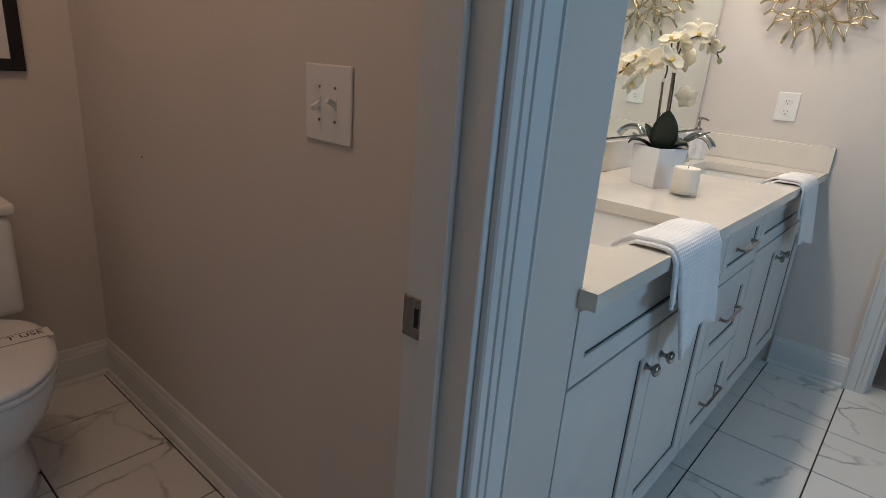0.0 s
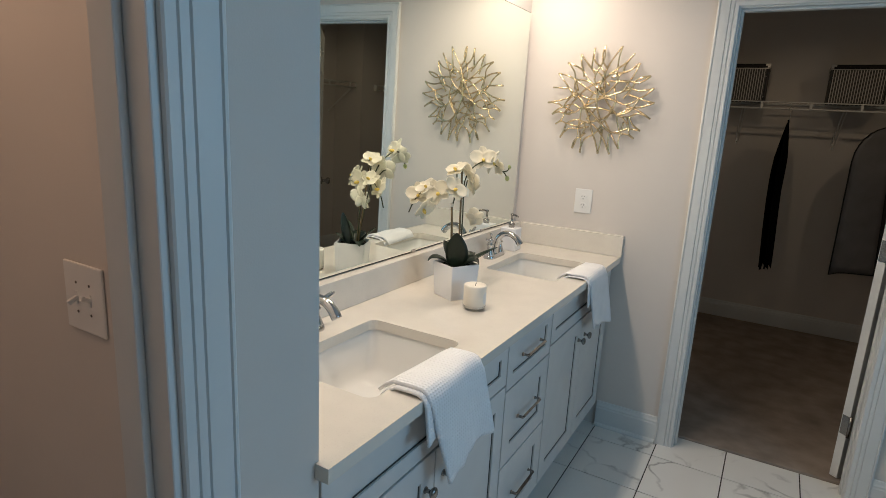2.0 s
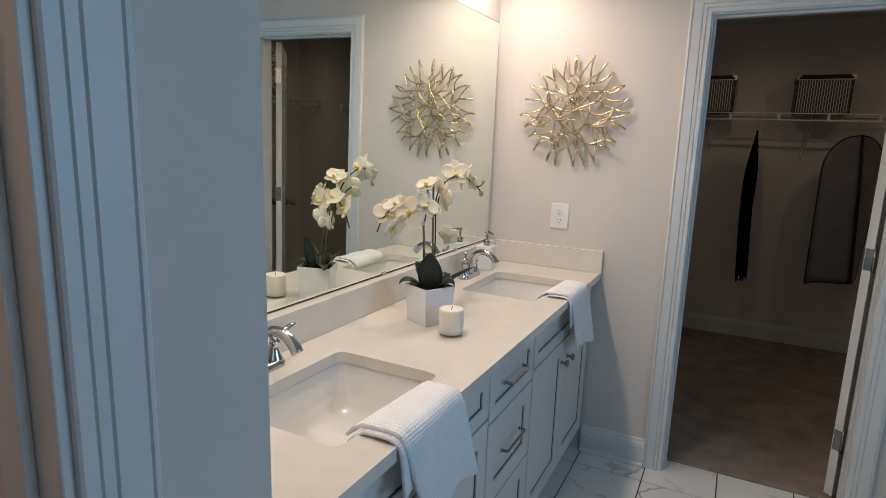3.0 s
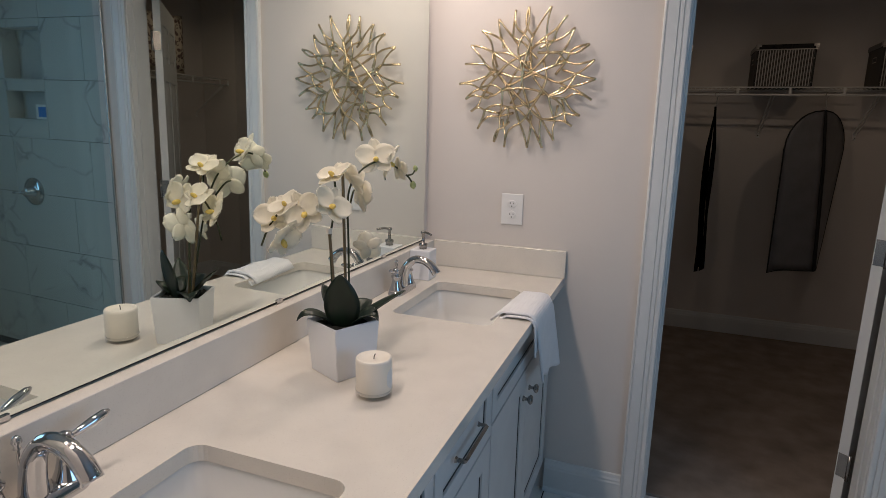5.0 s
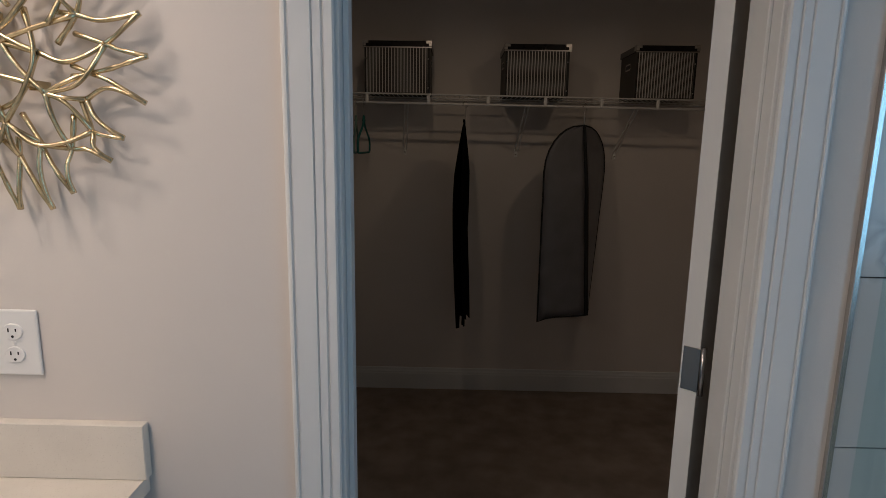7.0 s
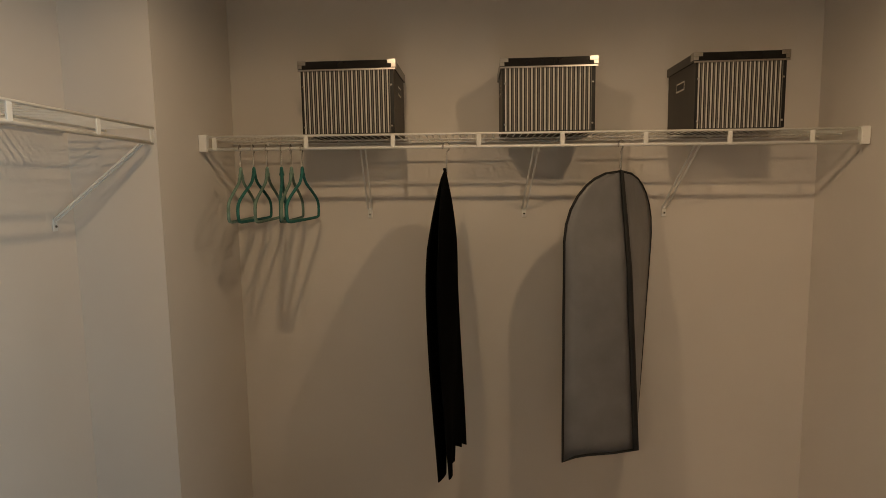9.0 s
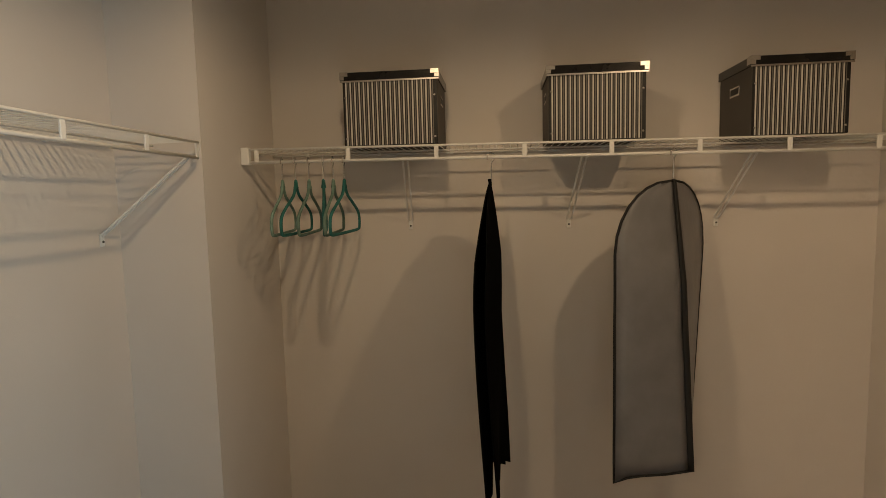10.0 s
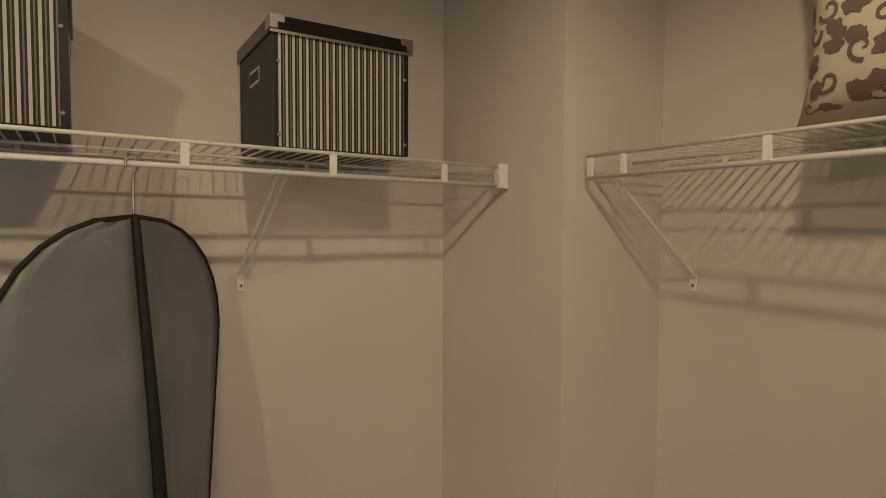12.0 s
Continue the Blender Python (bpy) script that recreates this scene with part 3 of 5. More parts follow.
lead = faucet(-0.858, 1.242)
copy_thing(lead, pose(-0.856, 2.492, COUNTER))

mirror = tagged(empty("wall_mirror", 0, 0, 0), "large frameless wall mirror above the vanity backsplash", "mirror")
mirror.matrix_world = pose(-0.936, 1.8, 1.02, 0, 0.75, -0.25)
part("backing", block((-0.0050, -0.0025, -0.968, 1.057, -0.0015, 1.026)), DARK, mirror, "dark edge of the mirror backing")
part("mirror_glass", block((-0.0024, 0.0, -0.966, 1.054, 0.0025, 1.023)), MIRROR, mirror, "silvered glass")
for y, z in ((-0.54, 0.002), (0.12, 0.002), (0.70, 0.002), (-0.50, 1.024), (0.56, 1.024)):
    part("clip", block((-0.005, 0.004, y - 0.011, y + 0.011, z - 0.004, z + 0.006), bevel=0.0015), CHROME, mirror, "small chrome mirror clip")


def vanity_light(y):
    thing = tagged(empty("vanity_light", -0.935, y, 2.465), "two-lamp vanity light with opal shades above the mirror", "wall lamp", "vanity lights")
    part("back_plate", block((-0.0095, 0.018, -0.28, 0.28, -0.035, 0.035), bevel=0.006), NICKEL, thing)
    for s in (-0.19, 0.19):
        arm = part("arm", tube(bmesh.new(), smooth_line([(0.018, s, 0), (0.08, s, 0.02), (0.162, s, 0.01), (0.162, s, -0.02)], 4), 0.008, 10), NICKEL, thing, "", True)
        part("shade", lathe(bmesh.new(), [(0.028, -0.02), (0.05, -0.05), (0.062, -0.10), (0.058, -0.10), (0.046, -0.052), (0.02, -0.026)], pose(0.162, s, 0.0), 24), OPAL, arm, "opal glass shade", True)
    return thing


vanity_light(1.24)
vanity_light(2.37)


# ---- things on the vanity ----
def towel(y0, y1, skew, main_drop, side_drop, label, seed):
    """A folded waffle towel laid over the counter's front edge."""
    thing = tagged(empty("hand_towel", 0, 0, 0), label, "towel", "hand towels")

    def layer(name, a, b, sk, fall, lift, thick, inner):
        rows, n = [], 30
        for j in range(n):
            u = j / (n - 1)
            row = []
            length = fall(u)
            sag = 0.006 * math.sin(3 * math.pi * u + seed)
            for x, z in ((inner - 0.014 - 0.022 * (1 - u), -0.022), (inner - 0.004 - 0.016 * (1 - u), -0.004), (inner + 0.012 - 0.008 * (1 - u), 0.007), (-0.44, 0.0075), (-0.42, 0.0085), (-0.402, 0.009), (-0.386, 0.008), (-0.374, 0.004), (-0.365, -0.004), (-0.361, -0.013)):
                row.append((x, a + (b - a) * u, COUNTER + z + lift + (0.004 * math.sin(5 * u + seed) ** 2 if z > 0 else 0)))
            for k in range(1, 17):
                d = length * k / 16
                g = d / 0.28
                row.append((-0.361 + lift * 0.6 + 0.012 * math.sin(4.2 * u + 0.8 + seed) * g + 0.004 * math.sin(13 * u + 2 * g) * g + 0.01 * g, a + (b - a) * (u * (1 + 0.08 * g)) + sk * g, COUNTER - 0.008 - d + lift * 0.3 + sag * g))
            rows.append(row)
        return part(name, sheet(rows, thick), TERRY, thing, "", True)

    def step(u):
        k = min(1.0, max(0.0, (u - 0.34) / 0.10))
        return main_drop + (side_drop - main_drop) * k * k * (3 - 2 * k) + 0.02 * max(0, u - 0.44)

    layer("under_layer", y0, y0 + 0.10, 0.01, lambda u: 0.105 - 0.01 * u, 0.001, 0.006, -0.455)
    layer("cloth", y0 + 0.012, y1, skew, step, 0.009, 0.007, -0.468)
    return thing


towel(1.112, 1.385, 0.085, 0.243, 0.222, "white waffle hand towel folded over the counter edge", 1)
towel(2.350, 2.610, 0.10, 0.225, 0.245, "white waffle hand towel beside the far sink", 2)

soap = tagged(empty("soap_dispenser", -0.862, 2.686, COUNTER), "white square soap dispenser with chrome pump", "soap dispenser")
part("bottle", block((-0.040, 0.040, -0.037, 0.037, 0.0, 0.112), bevel=0.004), POT, soap)
part("pump", tube(lathe(bmesh.new(), [(0.014, 0.112), (0.014, 0.122), (0.016, 0.124), (0.016, 0.132), (0.006, 0.136), (0.005, 0.168), (0.009, 0.170), (0.009, 0.178), (0.003, 0.180)], Matrix(), 16), smooth_line([(0.0, 0.0, 0.174), (0.02, -0.012, 0.176), (0.042, -0.026, 0.171)], 4), 0.0042, 8), NICKEL, soap, "chrome pump with a spout", True)

candle = tagged(empty("candle", -0.579, 1.756, COUNTER), "ivory pillar candle in a clear glass cup", "candle")
part("wax", lathe(bmesh.new(), [(0.036, 0.008), (0.0375, 0.010), (0.0378, 0.078), (0.0365, 0.083), (0.033, 0.084), (0.030, 0.080), (0.012, 0.079), (0.001, 0.079)], Matrix(), 36), WAX, candle, "", True)
part("cup", lathe(bmesh.new(), [(0.036, 0.0), (0.0382, 0.002), (0.0385, 0.010), (0.0385, 0.016), (0.0379, 0.016), (0.0372, 0.0075), (0.001, 0.0075)], Matrix(), 36), CUP_GLASS, candle, "clear glass base of the cup", True)
part("wick", tube(bmesh.new(), [(0, 0, 0.077), (0.001, 0.0, 0.085), (0.003, 0.001, 0.090)], 0.0012, 6), INK, candle)
rows = []
for j in range(9):
    v = -1 + 2 * j / 8
    w = 0.36 * math.sqrt(max(0.0, 1 - v * v)) + 0.02
    rows.append([(0.0383 * math.cos(0.05 + w * i / 4), 0.0383 * math.sin(0.05 + w * i / 4), 0.042 + 0.022 * v) for i in range(-4, 5)])
part("label", sheet(rows, 0.0004), PAPER, candle, "oval white paper label")

pot = tagged(empty("potted_orchid", -0.702, 1.840, COUNTER, -25), "white artificial orchid in a square white pot", "plant")
bm = bmesh.new()
rings = [[bm.verts.new((sx * h, sy * h, z)) for sx, sy in ((-1, -1), (1, -1), (1, 1), (-1, 1))] for h, z in ((0.052, 0.0), (0.059, 0.123), (0.054, 0.123), (0.052, 0.102))]
for a, b in zip(rings, rings[1:]):
    for k in range(4):
        bm.faces.new((a[k], a[(k + 1) % 4], b[(k + 1) % 4], b[k]))
bm.faces.new(rings[0])
bm.faces.new(rings[-1])
bmesh.ops.bevel(bm, geom=bm.edges[:], offset=0.0015, segments=2, affect="EDGES")
part("pot", bm, POT, pot, "tapered square white ceramic pot")
grid = [[(x / 8 * 0.052, y / 8 * 0.052, 0.112 + 0.006 * noise.noise((x * 1.7, y * 1.3, 0))) for x in range(-8, 9)] for y in range(-8, 9)]
part("moss", sheet(grid, 0.012), SOIL, pot, "dark moss filling the pot")
INV = pose(-0.674, 1.815, COUNTER, 0, 0, -25).inverted()  # the sprays are laid out from this point


def here(*p):
    return INV @ Vector(p)


def leaf(base, direction, length, width, droop, curl):
    rows = []
    d = Vector((math.cos(direction), math.sin(direction), 0))
    s = Vector((-d.y, d.x, 0))
    for i in range(15):
        t = i / 14
        w = width * math.sin(math.pi * min(1.0, 0.12 + 0.88 * t) ** 0.8) ** 0.75 if t < 1 else 0.002
        c = Vector(base) + d * length * t * math.cos(droop * t) + Vector((0, 0, length * (curl * t - droop * t * t)))
        rows.append([c + s * w * v + Vector((0, 0, 0.35 * w * abs(v))) for v in (-1, -0.6, -0.25, 0, 0.25, 0.6, 1)])
    return part("leaf", sheet(rows, 0.0016), LEAF, pot, "", True)


for base, a, ln, w, dr, cu in (((0.018, -0.012, 0.104), -70, 0.026, 0.040, -0.2, 4.9), ((-0.015, -0.015, 0.108), 221, 0.105, 0.026, 0.70, 0.85), ((0.022, 0.012, 0.110), 18, 0.082, 0.037, 0.80, 0.95),
                               ((0.01, 0.02, 0.106), 41, 0.125, 0.021, 0.05, 0.62), ((0.0, 0.02, 0.106), 80, 0.085, 0.030, 0.5, 0.95), ((-0.02, 0.01, 0.106), 160, 0.070, 0.026, 0.2, 1.30)):
    leaf(base, radians(a + 25), ln, w, dr, cu)
part("stake", tube(bmesh.new(), [here(-0.678, 1.838, 1.0), here(-0.700, 1.868, 1.355)], 0.0035, 8), CANE, pot, "thin bamboo stake")
part("stake", tube(bmesh.new(), [here(-0.690, 1.818, 1.0), here(-0.705, 1.815, 1.235)], 0.0035, 8), CANE, pot, "thin bamboo stake")
for pts in ([(-0.672, 1.842, 1.0), (-0.690, 1.872, 1.20), (-0.705, 1.90, 1.305), (-0.705, 1.955, 1.355), (-0.695, 2.04, 1.378), (-0.685, 2.10, 1.362), (-0.668, 2.145, 1.335), (-0.659, 2.166, 1.312)],
            [(-0.668, 2.145, 1.335), (-0.660, 2.165, 1.338), (-0.657, 2.176, 1.350)],
            [(-0.695, 1.815, 1.0), (-0.703, 1.815, 1.20), (-0.702, 1.825, 1.262), (-0.712, 1.81, 1.30), (-0.74, 1.79, 1.302), (-0.79, 1.775, 1.285), (-0.83, 1.77, 1.24), (-0.85, 1.765, 1.195)],
            [(-0.700, 1.885, 1.25), (-0.712, 1.93, 1.30), (-0.718, 1.95, 1.31)], [(-0.70, 1.87, 1.26), (-0.71, 1.86, 1.30), (-0.716, 1.857, 1.345)]):
    part("stem", tube(bmesh.new(), [here(*p) for p in smooth_line(pts, 5)], 0.0024, 6), STEM, pot, "dark wired flower stem", True)
for p in ((-0.705, 1.815, 1.232), (-0.693, 1.858, 1.262)):
    part("tie", tube(bmesh.new(), [here(p[0], p[1], p[2] - 0.006), here(p[0], p[1], p[2] + 0.006)], 0.0065, 8), WAX, pot, "pale raffia tie")


def petal_mesh(width, length, cup):
    rows = []
    for i in range(10):
        t = i / 9
        w = width * math.sin(math.pi * (0.10 + 0.86 * t)) ** 0.7
        rows.append([Vector((w * v, length * t, cup * (t * t - 0.6 * t) + 0.25 * w * v * v + 0.0016 * t * math.sin(7 * v + 9 * t))) for v in (-1, -0.66, -0.33, 0, 0.33, 0.66, 1)])
    bm = sheet(rows, 0.0008)
    bmesh.ops.recalc_face_normals(bm, faces=bm.faces)
    me = bpy.data.meshes.new("petal")
    bm.to_mesh(me)
    bm.free()
    me.materials.append(PETAL)
    for f in me.polygons:
        f.use_smooth = True
    return me


WIDE, NARROW = petal_mesh(0.0225, 0.039, 0.016), petal_mesh(0.0145, 0.039, 0.013)
LIPS = link("lip_shape", lathe(bmesh.new(), [(0.002, 0.0), (0.0045, 0.004), (0.0055, 0.009), (0.004, 0.016), (0.001, 0.019)], pose(0, -0.004, 0.001, 25, 0, 0), 10), LIP, True)
LIP_MESH = LIPS.data
bpy.data.objects.remove(LIPS)


def flower(x, y, z, yaw, pitch, size=1.0, spin=0.0):
    """A moth orchid bloom facing along yaw and pitch."""
    m = Matrix.Translation(here(x, y, z)) @ pose(0, 0, 0, 0, 0, yaw + 25) @ pose(0, 0, 0, 90 - pitch, 0, 90) @ pose(0, 0, 0, 0, 0, spin) @ Matrix.Scale(1.12 * size, 4)
    core = new("flower", LIP_MESH)
    core.parent = pot
    core.matrix_local = m
    tagged(core, "white moth orchid bloom with a yellow lip")
    for me, a in ((NARROW, 0), (WIDE, 78), (WIDE, -78), (NARROW, 142), (NARROW, -142)):
        ob = new("petal", me)
        ob.parent = core
        ob.matrix_local = pose(0, 0, 0.004 if me is WIDE else 0.0, 0, 0, a)


for f in ((-0.655, 1.900, 1.185, 110, 10, 0.8, 60), (-0.822, 1.780, 1.262, -70, 25, 1.0, 10), (-0.770, 1.735, 1.226, -5, -25, 1.05, -20), (-0.735, 1.768, 1.280, -85, 10, 1.05, 35), (-0.690, 1.800, 1.292, -20, 30, 1.05, -40),
          (-0.785, 1.768, 1.290, -100, 50, 0.85, 60), (-0.706, 1.950, 1.308, 50, 0, 1.15, 15), (-0.716, 1.860, 1.352, -110, 55, 0.95, 25), (-0.700, 1.905, 1.338, 60, 30, 0.95, -50), (-0.702, 2.030, 1.385, -60, 30, 1.15, 5), (-0.690, 2.070, 1.375, 20, -20, 1.1, 70), (-0.680, 2.115, 1.352, 60, 10, 0.75, 0)):
    flower(*f)
for p, r in (((-0.659, 2.167, 1.308), 0.009), ((-0.657, 2.177, 1.352), 0.007)):
    part("bud", lathe(bmesh.new(), [(0.1 * r, -1.4 * r), (0.8 * r, -0.7 * r), (r, 0), (0.7 * r, 0.9 * r), (0.1 * r, 1.4 * r)], Matrix.Translation(here(*p)) @ pose(0, 0, 0, 20, 10, 0), 10), BUD, pot, "closed green bud", True)

# ---- on the walls ----
art = tagged(empty("wall_art", -0.549, 2.92, 1.643), "gold metal branch sunburst wall sculpture", "wall art")
rnd = random.Random(11)


def branch(pts, r0=0.0041):
    line = smooth_line(pts, 5)
    n = len(line)
    radii = [r0 * (1.0 + 0.25 * noise.noise(p * 60) + 0.25 * (abs(2 * k / (n - 1) - 1) ** 4)) for k, p in enumerate(line)]
    return part("branch", tube(bmesh.new(), line, radii, 8), GOLD, art, "", True)


def polar(a, r, out):
    return Vector((r * math.cos(a), -out, r * math.sin(a)))


# rods meet in pointed pairs at the rim, join at knots further in, and long rods cross the middle
N, R = 24, 0.250
tips = [polar(2 * math.pi * (k + rnd.uniform(-0.20, 0.20)) / N, R * rnd.uniform(0.94, 1.03), rnd.uniform(0.020, 0.034)) for k in range(N)]
knots = [polar(2 * math.pi * (k + 0.5 + rnd.uniform(-0.20, 0.20)) / N, R * rnd.uniform(0.58, 0.76), rnd.uniform(0.020, 0.034)) for k in range(N)]
inner = [polar(2 * math.pi * (k + rnd.uniform(-0.3, 0.3)) / 9, R * rnd.uniform(0.28, 0.48), rnd.uniform(0.026, 0.044)) for k in range(9)]


def bow(p, q, bend, past=0.0):
    """A rod from p to q, bent to one side by a share of its length and run a little past q."""
    d = q - p
    side = Vector((-d.z, 0, d.x)) * bend
    lift = Vector((0, -0.006, 0))
    line = [p, p + 0.30 * d + 0.75 * side + lift, p + 0.64 * d + side + lift, q]
    if past:
        line.append(q + past * (d - 1.6 * side).normalized())
    return line


for k in range(N):
    for other, s in ((knots[k], 1), (knots[k - 1], -1)):
        if rnd.random() > 0.06:
            branch(bow(tips[k], other, s * rnd.uniform(-0.06, 0.20), rnd.choice((0.0, 0.03, 0.055))), 0.0038)
    reach = sorted(inner, key=lambda p: (p - knots[k]).length)
    branch(bow(knots[k], reach[0], rnd.uniform(-0.22, 0.22), rnd.choice((0.0, 0.04))), 0.0038)
    if k % 3 == 0:
        branch(bow(knots[k], reach[1], rnd.uniform(-0.25, 0.25)), 0.0038)
for k in range(9):
    branch(bow(inner[k], inner[(k + 3) % 9] * rnd.uniform(0.75, 1.0), rnd.uniform(-0.28, 0.28)), 0.0040)
    if k % 2 == 0:
        branch(bow(knots[2 * k + 1], inner[(k + 5) % 9], rnd.uniform(-0.16, 0.16)), 0.0042)
for x, z in ((-0.01, 0.05), (-0.060, -0.055), (0.055, -0.055)):
    part("wall_mount", block((x, x + 0.015, -0.030, -0.0005, z, z + 0.015)), GOLD, art)

outlet = tagged(empty("wall_outlet", -0.587, 2.92, 1.161), "white duplex outlet above the side splash", "outlet")
part("plate", block((-0.043, 0.043, -0.0065, -0.0005, -0.060, 0.060), bevel=0.003), PLASTIC, outlet)
for z in (0.021, -0.021):
    face = part("receptacle", lathe(bmesh.new(), [(0.0175, 0.0), (0.0175, 0.0085), (0.0165, 0.0095)], pose(0, 0, z, 90, 0, 0) @ Matrix.Diagonal((1, 0.84, 1, 1)), 24), PLASTIC, outlet)
    for x, h in ((-0.0065, 0.0045), (0.0065, 0.0038)):
        part("slot", block((x - 0.0011, x + 0.0011, -0.0100, -0.0094, z + 0.002 - h + 0.002, z + 0.002 + h)), INK, face)
    part("slot", lathe(bmesh.new(), [(0.0024, 0.0094), (0.0024, 0.0100)], pose(0, 0, z - 0.0085, 90, 0, 0), 10), INK, face)
part("screw", lathe(bmesh.new(), [(0.003, 0.006), (0.003, 0.0075), (0.001, 0.008)], pose(0, 0, 0, 90, 0, 0), 10), PLASTIC, outlet)

switch = tagged(empty("light_switch", -0.902, 0.697, 1.144), "white double toggle light switch in the toilet room", "light switch")
part("plate", block((-0.067, 0.067, -0.0065, -0.0005, -0.070, 0.070), bevel=0.003), PLASTIC, switch)
for x, up in ((-0.023, -1), (0.023, 1)):
    part("toggle", block((x - 0.0045, x + 0.0045, -0.0078, -0.0064, -0.012, 0.012)), PLASTIC, switch)
    tg = part("lever", block((-0.0038, 0.0038, -0.0200, 0.0, -0.0045, 0.0045), bevel=0.001), PLASTIC, switch)
    tg.matrix_local = pose(x, -0.0065, 0, -28 * up, 0, 0)
    for z in (-0.030, 0.030):
        part("screw", lathe(bmesh.new(), [(0.003, 0.006), (0.003, 0.0075), (0.001, 0.008)], pose(x, 0, z, 90, 0, 0), 10), NICKEL, switch)

strike = tagged(empty("strike_plate", -0.5085, 0.533, 0.9045), "brushed nickel latch strike plate on the jamb", "strike plate")
part("plate", block((-0.016, 0.004, -0.0028, 0.0, -0.030, 0.030), (0.004, 0.016, -0.0028, 0.0, -0.030, -0.014), (0.004, 0.016, -0.0028, 0.0, 0.014, 0.030), (0.012, 0.016, -0.0028, 0.0, -0.014, 0.014), bevel=0.001, seg=1), NICKEL, strike)
part("latch_hole", block((0.004, 0.012, -0.0012, 0.0, -0.014, 0.014)), INK, strike)

# ---- closet door ----
hinge_at = Vector((0.676, 3.050, 0.0))
door = structure(new("door_1"), "white six-panel door swung open into the closet", "door")
door.matrix_world = pose(hinge_at.x, hinge_at.y, 0.018, 0, 0, 180 - 130.5)
W, T, H = 0.672, 0.035, 2.010
px = ((0.10, 0.315), (0.385, 0.60))
pz = ((0.23, 0.93), (1.05, 1.62), (1.72, 1.90))
cells = []
xs, zs = [0.004, 0.10, 0.315, 0.385, 0.60, W], [0.0, 0.23, 0.93, 1.05, 1.62, 1.72, 1.90, H]
for i in range(5):
    for j in range(7):
        recess = i in (1, 3) and j in (1, 3, 5)
        d = 0.006 if recess else 0.0
        cells.append((xs[i], xs[i + 1], 0.008 + d, 0.008 + T - d, zs[j], zs[j + 1]))
part("slab", block(*cells), TRIM, door)
for a, b in px:
    for c, d in pz:
        part("panel", block((a + 0.022, b - 0.022, 0.0095, 0.008 + T - 0.0015, c + 0.022, d - 0.022), bevel=0.004), TRIM, door)
for z in (0.26, 1.06, 1.81):
    hg = part("hinge", block((0.0015, 0.0040, 0.010, 0.008 + T - 0.004, z - 0.045, z + 0.045), (-0.0015, 0.0015, 0.000, 0.012, z - 0.045, z + 0.045)), NICKEL, door, "brushed nickel butt hinge")
    part("hinge_pin", tube(bmesh.new(), [(0, 0, z - 0.050), (0, 0, z + 0.050)], 0.0060, 10), NICKEL, hg, "", True)
for y0, sgn in ((0.008 + T, 1), (0.008, -1)):
    part("door_handle", lathe(bmesh.new(), [(0.031, 0.0), (0.030, 0.006), (0.012, 0.010), (0.011, 0.030), (0.024, 0.042), (0.027, 0.055), (0.022, 0.066), (0.006, 0.070)], pose(W - 0.06, y0, 0.93, -90 * sgn, 0, 0), 20), NICKEL, door, "round nickel door knob", True)

mark = part("nail_hole", lathe(bmesh.new(), [(0.004, 0.0), (0.003, 0.0012), (0.0005, 0.0016)], pose(-1.771, 0.697, 0.906, 90, 0, 0), 8), INK, bpy.data.objects["wall_partition"], "small dark nail hole in the wall")

# ---- closet ----
SHELF_Z = 1.772


def wire_shelf(length, label, posts, braces, ends):
    """A ventilated shelf: local x along the front, y = 0 the front rail, y = depth the wall."""
    depth = 0.304
    thing = tagged(new("wire_shelf"), label, "closet shelf", "wire shelves")
    part("front_rail", tube(tube(bmesh.new(), [(0, 0, 0), (length, 0, 0)], 0.0042, 8), [(0, 0.004, -0.046), (length, 0.004, -0.046)], 0.0058, 8), WIRE, thing, "", True)
    part("back_rail", tube(tube(bmesh.new(), [(0, depth - 0.012, -0.006), (length, depth - 0.012, -0.006)], 0.0035, 6), [(0, depth * 0.5, -0.006), (length, depth * 0.5, -0.006)], 0.0035, 6), WIRE, thing, "", True)
    bm = bmesh.new()
    n = int(length / 0.0254)
    for k in range(n):
        x = (k + 0.5) * length / n
        tube(bm, [(x, 0.0, 0.002), (x, depth - 0.006, 0.0005)], 0.0021, 4)
    tagged(part("deck", bm, WIRE, thing), kind="stuff")
    for x in posts:
        part("post", block((x - 0.008, x + 0.008, -0.003, 0.003, -0.046, 0.001), bevel=0.001, seg=1), WIRE, thing)
    for x, dx in braces:
        br = part("brace", tube(bmesh.new(), [(x + dx - 0.009, 0.010, -0.040), (x - 0.009, depth - 0.012, -0.278), (x, depth - 0.007, -0.284), (x + 0.009, depth - 0.012, -0.278), (x + dx + 0.009, 0.010, -0.040)], 0.0036, 6), WIRE, thing, "white diagonal support brace")
        part("foot", block((x - 0.009, x + 0.009, depth - 0.006, depth - 0.0005, -0.317, -0.277), bevel=0.002), WIRE, br)
        part("screw", lathe(bmesh.new(), [(0.004, 0.0), (0.004, 0.003), (0.001, 0.004)], pose(x, depth - 0.006, -0.302, 90, 0, 0), 8), NICKEL, br)
    for x, s in ends:
        part("end_clip", block((min(x, x + s * 0.030), max(x, x + s * 0.030), -0.010, 0.014, -0.055, 0.008), bevel=0.003), WIRE, thing, "white plastic wall clip")
    for k in range(int(length / 0.3)):
        x = 0.15 + 0.3 * k
        part("wall_clip", block((x - 0.006, x + 0.006, depth - 0.016, depth - 0.0005, -0.012, 0.010), bevel=0.002), WIRE, thing)
    return thing


